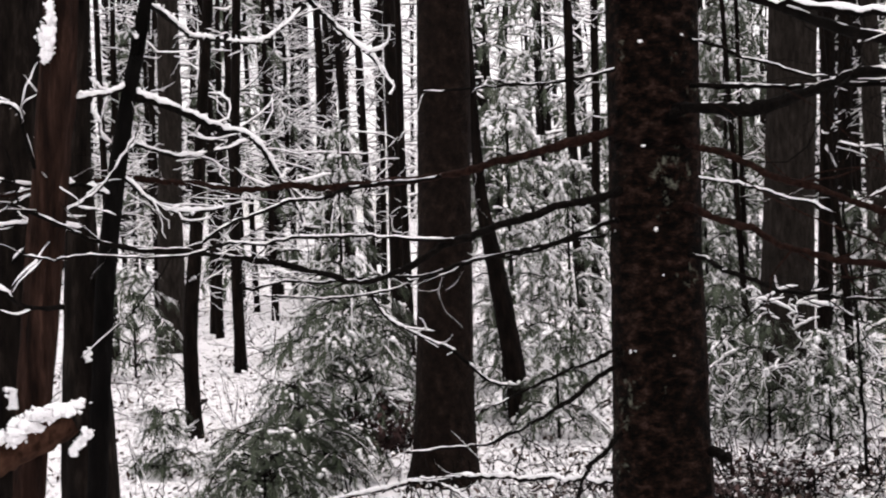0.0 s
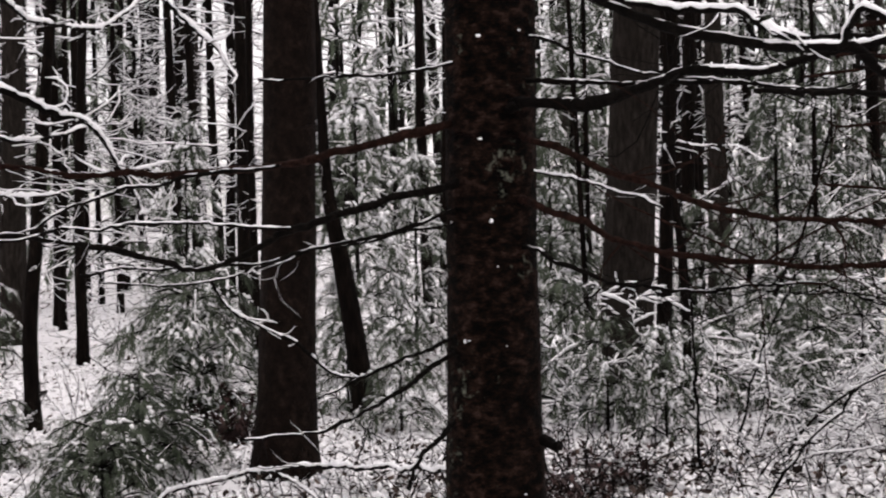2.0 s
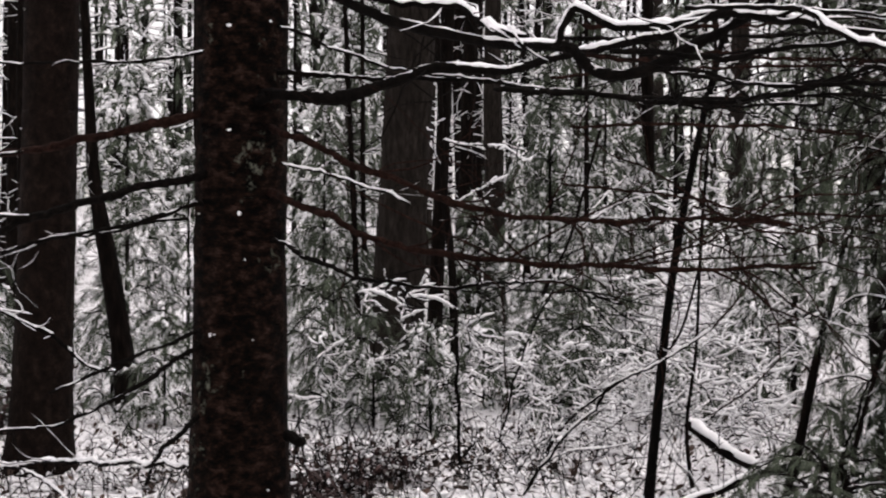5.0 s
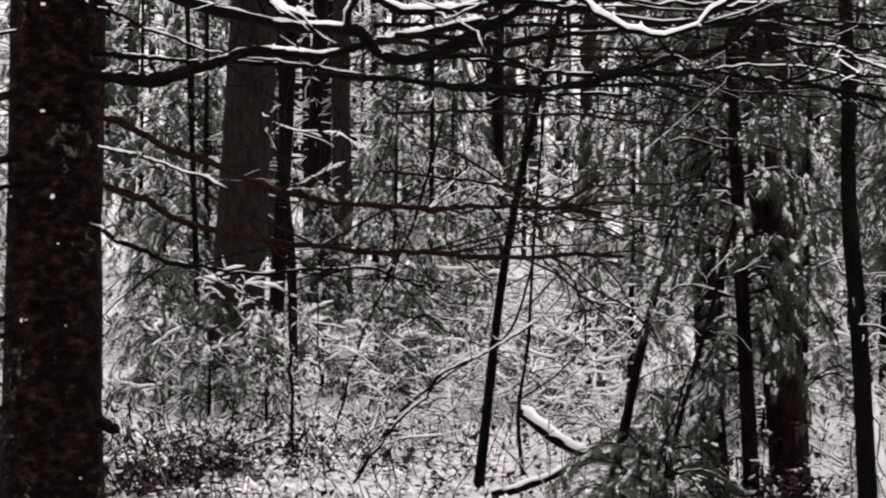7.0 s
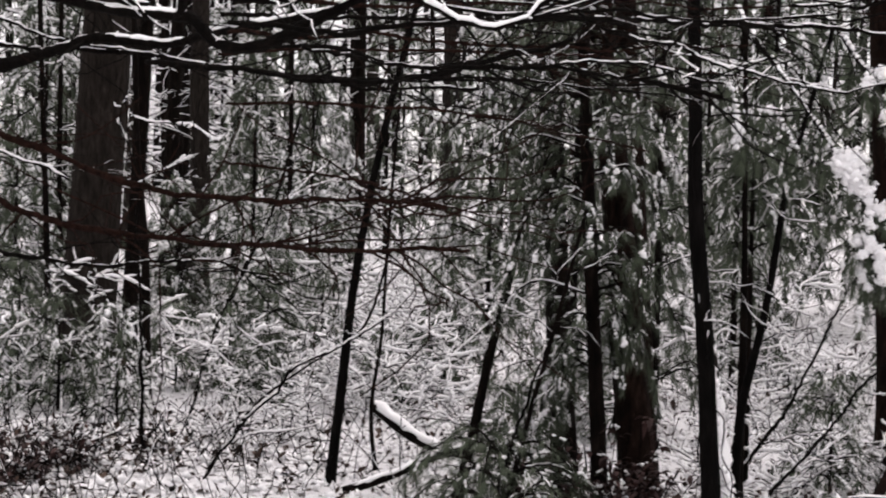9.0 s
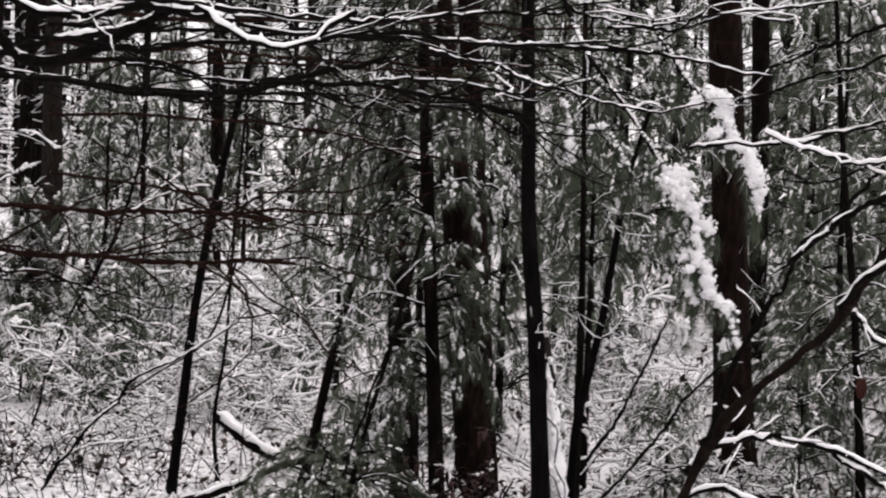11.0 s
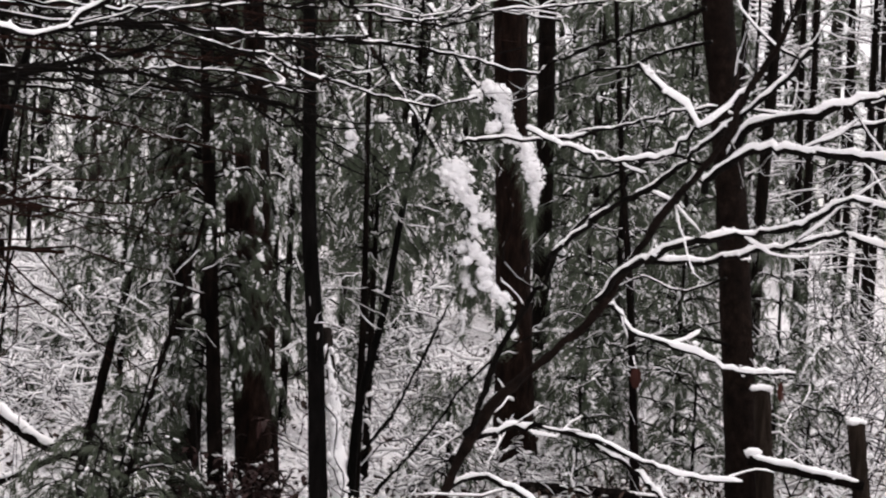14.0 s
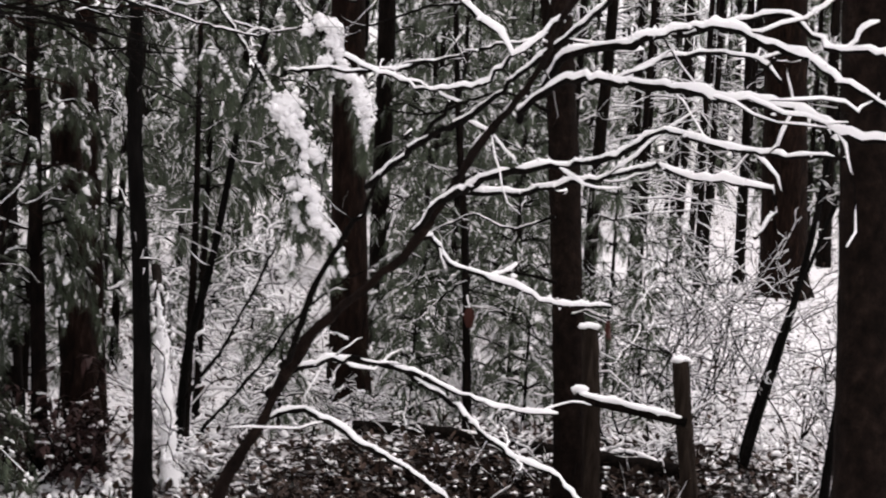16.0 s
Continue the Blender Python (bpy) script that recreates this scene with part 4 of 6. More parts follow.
for k, (q, r) in enumerate((([(5.425, 5.000, 2.582), (5.290, 5.107, 2.504), (5.142, 5.221, 2.443), (5.013, 5.324, 2.379), (4.895, 5.421, 2.318)], 0.012), ([(5.451, 4.983, 2.439), (5.359, 5.106, 2.414), (5.255, 5.235, 2.340), (5.136, 5.373, 2.305), (4.995, 5.524, 2.234), (4.893, 5.652, 2.181)], 0.010), ([(5.503, 4.946, 1.878), (5.403, 5.120, 1.945), (5.324, 5.282, 1.912), (5.220, 5.457, 1.836), (5.130, 5.625, 1.856)], 0.008), ([(5.541, 4.918, 1.424), (5.467, 5.076, 1.364), (5.364, 5.252, 1.400), (5.282, 5.414, 1.326), (5.199, 5.577, 1.174)], 0.007), ([(5.562, 4.902, 1.137), (5.455, 5.119, 1.165), (5.377, 5.318, 1.097), (5.317, 5.505, 0.952)], 0.007))):
    limb(fence_tree, q, r, r * 0.45, 0.004, 521 + k, 7, 0.3, gaps=0.6, twig_snow=0.002)
sapling("pair of thin leaning stems in the snow", [(8.246, 5.570, 1.836), (8.192, 5.636, 1.251), (8.112, 5.693, 0.793), (8.004, 5.747, 0.334), (7.892, 5.781, -0.087)], [0.0149, 0.0198, 0.0231, 0.0248, 0.0281][::-1], 116, BARK_BLACK, 2.8, 9, 0.012)
sapling("pair of thin leaning stems in the snow", [(8.272, 5.690, 1.151), (8.158, 5.785, 0.716), (8.034, 5.845, 0.220), (7.954, 5.851, -0.137)], [0.0133, 0.0150, 0.0167, 0.0200][::-1], 117, BARK_BLACK, 1.6, 4)
sapling("thin black stem beside a stout trunk", [(6.325, 3.931, 0.996), (6.283, 3.928, 0.666), (6.226, 3.918, 0.335)], [0.0122, 0.0170, 0.0219][::-1], 118, BARK_BLACK, 1.6, 2)

# bowed stems and twigs lined with snow, in front of the thicket
bowed_stem = thing("sapling", "thin bowed sapling with snow along its upper side", "sapling", "saplings")
limb(bowed_stem, [(2.618, 9.057, -0.156), (2.723, 8.956, 0.103), (2.857, 8.846, 0.326), (3.004, 8.731, 0.531), (3.149, 8.616, 0.710), (3.337, 8.486, 0.827), (3.522, 8.358, 0.971), (3.673, 8.241, 1.150)], 0.012, 0.004, 0.011, 511, 8, 0.3, gaps=0.25)
limb(bowed_stem, [(2.761, 8.917, 0.205), (2.900, 8.876, 0.266), (3.085, 8.820, 0.302), (3.301, 8.755, 0.354)], 0.006, 0.003, 0.013, 512, 3, 0.2)
hooked = thing("sapling", "thin forked sapling with short snow-lined twigs", "sapling", "saplings")
limb(hooked, [(2.551, 10.024, 0.048), (2.528, 10.045, 0.621), (2.499, 10.068, 1.193), (2.452, 10.095, 1.730), (2.406, 10.121, 2.230)], 0.013, 0.006, 0.0, 513, 0)
limb(hooked, [(2.435, 10.109, 2.105), (2.553, 10.010, 2.080), (2.692, 9.904, 2.065), (2.763, 9.819, 2.057), (2.884, 9.717, 1.973), (2.942, 9.637, 2.014)], 0.006, 0.003, 0.016, 514, 7, 0.14)
limb(hooked, [(2.466, 10.089, 1.676), (2.588, 9.984, 1.767), (2.692, 9.884, 1.828), (2.794, 9.784, 1.881)], 0.005, 0.003, 0.014, 515, 4, 0.12)
limb(hooked, [(2.429, 10.107, 1.944), (2.378, 10.074, 2.066), (2.374, 10.025, 2.188)], 0.005, 0.003, 0.014, 516, 4, 0.12)
arched = thing("sapling", "thin sapling with an arching snowy twig", "sapling", "saplings")
limb(arched, [(3.066, 11.120, -0.006), (3.194, 11.093, 0.516), (3.306, 11.067, 0.838), (3.437, 11.034, 1.120), (3.624, 10.985, 1.503), (3.756, 10.949, 1.678)], 0.009, 0.004, 0.012, 517, 6, 0.2, gaps=0.3)
limb(arched, [(3.624, 10.987, 1.563), (3.794, 10.868, 1.686), (4.000, 10.737, 1.777), (4.148, 10.622, 1.802)], 0.006, 0.003, 0.014, 518, 5, 0.18)

for k, q in enumerate(([(4.428, 5.899, 0.388), (4.558, 5.712, 0.663), (4.621, 5.562, 0.878), (4.693, 5.407, 1.051), (4.783, 5.240, 1.163)], [(4.567, 6.283, 0.475), (4.681, 6.143, 0.756), (4.747, 6.030, 1.029), (4.812, 5.919, 1.284)], [(3.736, 7.225, 0.190), (3.781, 7.126, 0.537), (3.839, 7.019, 0.825), (3.896, 6.912, 1.080)])):
    stem = thing("sapling", "thin dark bare stem leaning over snowy brush", "sapling", "saplings")
    limb(stem, q, 0.009, 0.004, 0.004, 531 + k, 6, 0.25, gaps=0.5)

# ---- stout trunks further off ----
def stout(label, line, radii, seed, mat=None, top=12.0, leafy=14):
    t = thing("tree", label, "tree", "stout trunks")
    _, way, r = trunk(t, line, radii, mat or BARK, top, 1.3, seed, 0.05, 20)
    if leafy:
        crown(t, way, 5.5, top - 0.3, leafy, 1.8, seed + 1)
    return t


stout("stout grey-brown trunk among young pines", [(2.913, 13.559, 3.566), (2.875, 13.697, 2.069), (2.812, 13.688, 0.739), (2.778, 13.624, -0.014)], [0.2010, 0.2120, 0.2270, 0.2420][::-1], 131, BARK_GREY)
stout("dark trunk close behind a stouter one", [(3.419, 14.464, 3.684), (3.393, 14.607, 2.088), (3.339, 14.601, 0.771)], [0.062, 0.066, 0.070][::-1], 133, BARK, 9, 0)
stout("red-brown trunk hung with pine boughs", [(4.299, 7.468, 2.894), (4.455, 7.494, 1.903), (4.529, 7.439, 1.013), (4.565, 7.312, 0.196)], [0.070, 0.078, 0.086, 0.100][::-1], 135, BARK_RED, 9, 8)
stout("dark trunk behind hanging pine boughs", [(4.331, 8.110, 2.968), (4.406, 8.165, 2.223), (4.466, 8.154, 1.272), (4.490, 8.009, 0.083)], [0.0575, 0.0639, 0.0671, 0.0735][::-1], 137, BARK, 9, 6)
stout("straight red-brown trunk behind snowy boughs", [(6.962, 8.624, 3.305), (7.080, 8.677, 2.264), (7.135, 8.658, 1.393), (7.145, 8.582, 0.489)], [0.108, 0.114, 0.118, 0.132][::-1], 139, BARK_RED)
stout("dark trunk of the far wood", [(8.947, 10.840, 3.779), (9.024, 10.898, 3.075), (9.102, 10.935, 1.734)], [0.072, 0.074, 0.078][::-1], 141, BARK, 10, 8)
stout("stout red-brown trunk on the far slope", [(16.033, 12.412, 4.092), (16.205, 12.416, 2.559), (16.274, 12.317, 0.423)], [0.2571, 0.2640, 0.2918][::-1], 143, BARK_RED)
stout("big dark trunk standing near old fence posts", [(5.966, 3.680, 2.482), (6.030, 3.683, 1.919), (6.053, 3.654, 1.256), (6.008, 3.557, 0.427)], [0.1101, 0.1124, 0.1146, 0.1238][::-1], 145, BARK_BROWN)

# ---- the bowed, snow-lined tree close to the camera's last view ----
bowed = thing("leaning_tree", "small leaning tree whose bare limbs are lined with snow", "tree")
main = [(3.017, 3.439, 0.707), (3.088, 3.374, 0.912), (3.135, 3.252, 1.124), (3.175, 3.112, 1.257), (3.217, 2.960, 1.385), (3.228, 2.827, 1.532), (3.172, 2.609, 1.683), (3.098, 2.398, 1.804), (3.001, 2.199, 1.920), (2.970, 2.070, 2.032), (2.921, 1.949, 2.142)]
base = main[0]
limb(bowed, [(base[0] - 0.25, base[1] + 0.1, ground_z(base[0] - 0.25, base[1]) - 0.05), (base[0] - 0.15, base[1] + 0.05, base[2] * 0.5)] + main, 0.0200, 0.0055, 0.006, 151, 6, 0.3, BARK_BROWN, "trunk", sides=12, gaps=0.45, step=0.03, wobble=0.005)
limb(bowed, [(3.088, 3.298, 1.052), (3.090, 3.216, 1.176), (3.155, 3.188, 1.369), (3.211, 3.152, 1.475), (3.265, 3.114, 1.581), (3.287, 2.967, 1.715), (3.281, 2.837, 1.813)], 0.0095, 0.0043, 0.0031, 152, 4, 0.3, step=0.022, wobble=0.008)
limb(bowed, [(3.200, 2.908, 1.425), (3.193, 2.788, 1.528), (3.170, 2.678, 1.553), (3.191, 2.528, 1.599), (3.266, 2.459, 1.615), (3.267, 2.318, 1.641), (3.268, 2.172, 1.693), (3.267, 2.026, 1.670), (3.358, 1.921, 1.655), (3.358, 1.759, 1.646)], 0.0095, 0.0040, 0.0125, 153, 4, 0.25, gaps=0.04, step=0.022, wobble=0.008)
limb(bowed, [(3.203, 2.781, 1.543), (3.286, 2.710, 1.536), (3.293, 2.637, 1.544), (3.317, 2.548, 1.575), (3.340, 2.387, 1.596), (3.384, 2.343, 1.615), (3.354, 2.230, 1.630), (3.396, 2.184, 1.609), (3.378, 2.054, 1.601), (3.420, 2.004, 1.587), (3.432, 1.989, 1.558), (3.405, 2.020, 1.472)], 0.0068, 0.0036, 0.0135, 154, 4, 0.25, gaps=0.04, step=0.022, wobble=0.008)
limb(bowed, [(3.118, 2.456, 1.703), (3.094, 2.337, 1.784), (3.099, 2.195, 1.779), (3.182, 2.113, 1.769), (3.216, 1.928, 1.749), (3.302, 1.826, 1.732), (3.285, 1.688, 1.693), (3.341, 1.612, 1.682)], 0.0088, 0.0052, 0.0135, 155, 4, 0.25, gaps=0.03, step=0.022, wobble=0.008)
limb(bowed, [(3.150, 2.423, 1.768), (3.137, 2.292, 1.839), (3.148, 2.138, 1.864), (3.217, 2.062, 1.892), (3.217, 1.912, 1.883), (3.292, 1.828, 1.846), (3.270, 1.699, 1.791), (3.316, 1.641, 1.749), (3.287, 1.514, 1.691)], 0.0088, 0.0050, 0.0145, 156, 4, 0.25, gaps=0.03, step=0.022, wobble=0.008)
limb(bowed, [(3.201, 2.079, 1.891), (3.230, 1.969, 1.914), (3.255, 1.861, 1.924), (3.313, 1.794, 1.895), (3.305, 1.643, 1.862), (3.374, 1.549, 1.833)], 0.0065, 0.0044, 0.0145, 157, 2, 0.25, gaps=0.03, step=0.022, wobble=0.008)
limb(bowed, [(3.193, 2.242, 1.796), (3.227, 2.130, 1.847), (3.274, 2.003, 1.862), (3.321, 1.951, 1.837), (3.344, 1.927, 1.803)], 0.0055, 0.0035, 0.0114, 158, 2, 0.2, gaps=0.05, step=0.022, wobble=0.008)
limb(bowed, [(3.212, 3.018, 1.326), (3.315, 3.008, 1.422), (3.387, 3.010, 1.357), (3.466, 2.942, 1.332), (3.542, 2.872, 1.295), (3.601, 2.813, 1.252), (3.698, 2.720, 1.258)], 0.0064, 0.0044, 0.0135, 159, 3, 0.2, gaps=0.05, step=0.022, wobble=0.008)
limb(bowed, [(3.090, 3.367, 0.964), (3.135, 3.347, 1.026), (3.204, 3.306, 1.064), (3.302, 3.237, 1.075), (3.397, 3.160, 1.048), (3.490, 3.078, 1.003), (3.602, 2.975, 0.968), (3.696, 2.888, 0.968)], 0.0097, 0.0045, 0.0125, 160, 4, 0.25, gaps=0.05, step=0.022, wobble=0.008)
limb(bowed, [(3.397, 3.160, 1.048), (3.455, 3.107, 1.003), (3.510, 3.050, 0.946), (3.596, 2.956, 0.851), (3.729, 2.804, 0.744), (3.777, 2.743, 0.700)], 0.0067, 0.0052, 0.0125, 161, 2, 0.2, gaps=0.05, step=0.022, wobble=0.008)
limb(bowed, [(3.062, 3.421, 0.829), (3.115, 3.398, 0.891), (3.166, 3.368, 0.911), (3.228, 3.325, 0.909), (3.323, 3.243, 0.841), (3.416, 3.158, 0.781), (3.504, 3.067, 0.703)], 0.0092, 0.0054, 0.0114, 162, 2, 0.25, gaps=0.05, step=0.022, wobble=0.008)
limb(bowed, [(3.102, 2.986, 1.536), (3.114, 2.851, 1.624), (3.132, 2.708, 1.688), (3.142, 2.565, 1.755), (3.143, 2.423, 1.848), (3.151, 2.264, 1.953), (3.115, 2.150, 2.002)], 0.0083, 0.0049, 0.0083, 163, 4, 0.3, step=0.022, wobble=0.008)
limb(bowed, [(2.852, 2.393, 1.960), (2.904, 2.358, 1.901), (2.934, 2.336, 1.880), (2.961, 2.318, 1.829), (2.997, 2.283, 1.861), (3.042, 2.234, 1.922)], 0.0047, 0.0035, 0.0114, 164, 2, 0.25, gaps=0.05, step=0.022, wobble=0.008)
limb(bowed, [(2.979, 2.940, 1.849), (3.019, 2.789, 1.804), (3.042, 2.647, 1.769), (3.046, 2.514, 1.779), (3.027, 2.393, 1.831)], 0.0041, 0.0043, 0.0104, 165, 3, 0.25, gaps=0.05, step=0.022, wobble=0.008)
limb(bowed, [(3.463, 3.943, 1.854), (3.659, 3.806, 1.873), (3.759, 3.602, 1.910), (3.822, 3.418, 1.946), (3.875, 3.234, 1.979)], 0.0061, 0.0041, 0.0083, 166, 3, 0.25, step=0.022, wobble=0.008)

# ---- hanging boughs bent under clumps of snow ----
laden = thing("pine", "pine with drooping boughs bent under heavy clumps of snow", "pine tree")
_, line, _ = trunk(laden, [(4.756, 8.013, 3.009), (4.877, 8.064, 1.934), (4.936, 7.897, 0.084)], [0.0582, 0.0614, 0.0711][::-1], BARK_RED, 7, 1.2, 171, sides=12)
limb(laden, [tuple(line[int(len(line) * 0.55)])] + [(4.717, 7.110, 3.543), (4.785, 6.506, 2.902), (4.806, 6.084, 2.464)], 0.03, 0.010, 0.012, 172, 8, 0.3)
limb(laden, [tuple(line[int(len(line) * 0.45)])] + [(4.676, 7.113, 3.132), (4.609, 6.553, 2.559), (4.591, 6.243, 2.296), (4.688, 6.083, 2.063)], 0.02, 0.008, 0.012, 173, 8, 0.3)


def laden_bough(points, r, seed, lump, snow=0.9, side=0.16, bare=0.0):
    """A bough bent down by clumps of snow that lie on its shoots, with needles hanging out below them."""
    rng = np.random.default_rng(seed)
    wood, green, white = Buffer(), Buffer(), Buffer()
    way = smooth(points, 0.022)
    bough(wood, green, white, way, r, rng, 0.11, snow * 0.5, 0.03, side, 42, 1.0, 0.022)
    k = len(way)
    knots = np.arange(0, k + 6, 6)
    swell = np.interp(np.arange(k), knots, rng.uniform(0.25, 1.2, len(knots))) * np.interp(np.arange(k), (0, 3, k - 4, k - 1), (0.4, 1, 0.95, 0.75))
    swell *= np.interp(np.arange(k), (0, bare * k, bare * k + 4, k), (0.22, 0.22, 1, 1))
    aside = np.interp(np.arange(k), knots, rng.normal(0, 0.5, len(knots))) * lump
    for n, p in enumerate(way):
        s = lump * swell[n]
        p = p + np.array((0.865, -0.5, 0)) * aside[n] * min(1, swell[n]) + (-0.02, -0.03, s * 0.3)
        white.fluff(p + rng.normal(0, 0.2, 3) * s, s * 0.95, rng, 26)
    for n in range(2, k, 4):
        d = np.array((-0.865, 0.5, 0)) * rng.uniform(-0.35, 0.9) + rng.normal(0, 0.3, 3) * (1, 1, 0) + (0, 0, -0.9)
        w = wander(way[n], d, lump * rng.uniform(2.0, 4.2), rng, 6, 0.2)
        bough(wood, green, white, w, 0.004, rng, 0.10, snow * 0.45, 0.032, 0.07, 42, 1.0, 0.022)
        if n > bare * k and rng.random() < 0.6:
            i = int(rng.integers(2, 6))
            for q in range(i - 1, i + 1):
                white.fluff(w[q] + (-0.015, -0.02, lump * 0.2), lump * rng.uniform(0.4, 0.75), rng, 26)
    ob = part("bough", wood, BARK, laden)
    tagged(part("foliage", green, NEEDLE, ob, shade=False), kind="stuff")
    tagged(part("snow", white, SNOW, ob, "heavy clumps of white snow"), kind="stuff")


laden_bough([(4.806, 6.084, 2.464), (4.840, 5.959, 2.303), (4.887, 5.816, 2.185), (4.951, 5.720, 2.034), (4.993, 5.636, 1.872), (5.027, 5.616, 1.698)], 0.010, 172, 0.056, bare=0.3)
laden_bough([(4.688, 6.083, 2.063), (4.719, 5.953, 1.908), (4.733, 5.827, 1.781), (4.780, 5.797, 1.683), (4.795, 5.786, 1.557)], 0.010, 173, 0.072, bare=0.38)
laden_bough([(4.786, 5.914, 1.655), (4.798, 5.783, 1.481), (4.863, 5.733, 1.359), (4.896, 5.643, 1.265), (4.923, 5.612, 1.118)], 0.008, 174, 0.046)
laden_bough([(4.793, 5.909, 1.476), (4.809, 5.834, 1.378), (4.807, 5.769, 1.280)], 0.006, 175, 0.036)
laden_bough([(4.553, 6.166, 2.107), (4.567, 6.105, 2.016), (4.597, 6.033, 1.901)], 0.006, 176, 0.035)
laden_bough([(4.355, 6.275, 2.225), (4.371, 6.216, 2.121), (4.375, 6.167, 1.965), (4.384, 6.165, 1.889)], 0.006, 177, 0.027)
laden_bough([(3.912, 6.403, 2.194), (3.943, 6.284, 2.077), (3.926, 6.298, 2.013)], 0.005, 178, 0.0154)

# ---- young pines ----
young_pine("low bushy young pine dusted with snow", -0.760, 12.522, 1.3, 0.88, 201, 1.0, 8, 0.095, 20, whorl=7, spacing=0.05, width=0.0036, round_top=0.35, hang=0.35)
young_pine("low green pine seedling before a taller one", -1.020, 10.645, 0.70, 0.68, 202, 0.45, 6, 0.095, 22, whorl=7, spacing=0.05, width=0.0036, round_top=0.35, hang=0.35)
young_pine("broad low pine seedling with dark needles", -1.10, 9.35, 0.5, 0.6, 232, 0.25, 5, 0.09, 24, whorl=7, spacing=0.05, width=0.003, round_top=0.35, hang=0.3)
young_pine("small snow-covered pine seedling", -2.016, 11.198, 0.5, 0.35, 203, 1.6, 4, 0.09, 20, spacing=0.052, width=0.0034)
young_pine("snow-covered young pine behind conifer trunks", -1.080, 15.948, 2.6, 0.75, 204, 2.4, 11, 0.11, 13, spacing=0.062, width=0.005)
young_pine("tall young pine thick with snow", 0.567, 15.477, 3.0, 0.95, 205, 2.0, 13, 0.13, 15, spacing=0.062, width=0.005)
young_pine("young pine thick with snow", 1.188, 16.430, 2.2, 0.9, 206, 3.5, 9, 0.11, 13, spacing=0.062, width=0.005)
young_pine("snowy pine seedling behind a conifer", 0.407, 13.441, 1.0, 0.5, 207, 3, 6, 0.09, 20, spacing=0.052, width=0.0034)
young_pine("low green pine seedling", 0.784, 12.267, 0.9, 0.6, 208, 1.4, 6, 0.09, 20, spacing=0.052, width=0.0034)
young_pine("snow-laden young pine behind a stump", 4.42, 17.60, 1.7, 0.75, 233, 2.2, 9, 0.12, 16, spacing=0.06, width=0.0045)
young_pine("young green pine hung with snow", 2.414, 15.389, 2.5, 0.85, 209, 1.2, 11, 0.09, 20, spacing=0.052, width=0.0034)
young_pine("snow-dusted young pine at a trunk's foot", 2.127, 12.764, 1.15, 0.6, 210, 0.9, 8, 0.09, 20, spacing=0.052, width=0.0034)
young_pine("low young pine in the clearing", -3.279, 16.658, 1.2, 0.8, 211, 0.5, 7, 0.11, 13, spacing=0.062, width=0.005)
young_pine("tall young pine thick with snow", 5.191, 17.294, 3.4, 1.1, 212, 1.2, 13, 0.14, 16, spacing=0.062, width=0.005)
young_pine("low dark green pine amid snowy brush", 3.38, 12.85, 0.8, 0.5, 234, 0.7, 6, 0.09, 20, spacing=0.052, width=0.0034)
young_pine("low dark green pine amid snowy brush", 4.10, 12.75, 1.05, 0.6, 235, 0.6, 7, 0.09, 20, spacing=0.052, width=0.0034)
young_pine("snowy young pine in the thicket", 4.900, 14.921, 1.5, 0.8, 213, 1.6, 8, 0.11, 20, spacing=0.052, width=0.0034)
young_pine("tall young pine thick with snow", 6.384, 19.026, 3.6, 1.0, 214, 1.2, 13, 0.14, 16, spacing=0.062, width=0.005)
young_pine("tall snowy young pine", 6.052, 12.754, 3.3, 1.0, 215, 0.6, 10, 0.12, 16, spacing=0.062, width=0.005)
young_pine("young pine thick with snow", 2.857, 16.749, 4.0, 1.0, 216, 1.2, 14, 0.14, 16, spacing=0.062, width=0.005)
young_pine("low dark pine among snowy shrubs", 4.108, 7.829, 0.75, 0.6, 217, 0.15, 5, 0.09, 20, spacing=0.052, width=0.0034)
young_pine("broad young pine with dark green needles", 8.645, 9.347, 3.6, 1.0, 218, 0.3, 9, 0.09, 20, spacing=0.052, width=0.0034)
young_pine("young pine with dark green needles", 8.346, 8.289, 1.9, 0.85, 219, 0.4, 9, 0.09, 20, spacing=0.052, width=0.0034)
young_pine("low snow-dusted pine among twigs", 8.038, 8.934, 1.4, 0.8, 220, 0.6, 8, 0.09, 20, spacing=0.052, width=0.0034)
young_pine("snow-dusted pine behind dark trunks", 5.737, 8.155, 2.6, 0.6, 221, 0.6, 10, 0.09, 20, spacing=0.052, width=0.0034,
           bare=0.55)
young_pine("small pine beside old fence posts", 7.749, 7.457, 0.95, 0.45, 222, 1.2, 5, 0.09, 20, spacing=0.052, width=0.0034)
young_pine("small green pine in the snow", 8.630, 7.312, 1.0, 0.4, 223, 0.9, 5, 0.09, 20, spacing=0.052, width=0.0034)
young_pine("snowy young pine beside a dark trunk", 9.584, 8.564, 1.9, 0.5, 224, 0.9, 8, 0.09, 20, spacing=0.052, width=0.0034)
young_pine("green pine seedling in the snow beside thin stems", 3.574, 6.862, 0.62, 0.72, 227, 0.15, 5, 0.075, 24, spacing=0.05, width=0.0024, round_top=0.3, hang=0.12)
young_pine("dark pine behind a red-brown trunk", 5.280, 9.559, 3.6, 0.8, 228, 0.4, 9, 0.09, 18, spacing=0.06, width=0.0036)
young_pine("dark pine behind a black slender trunk", 6.725, 11.300, 3.4, 0.75, 229, 0.4, 9, 0.1, 16, spacing=0.06, width=0.0042)
young_pine("young pine with snow-bent boughs", 6.093, 9.895, 3.7, 0.75, 230, 0.8, 10, 0.09, 18, spacing=0.055, width=0.0036, hang=0.8)
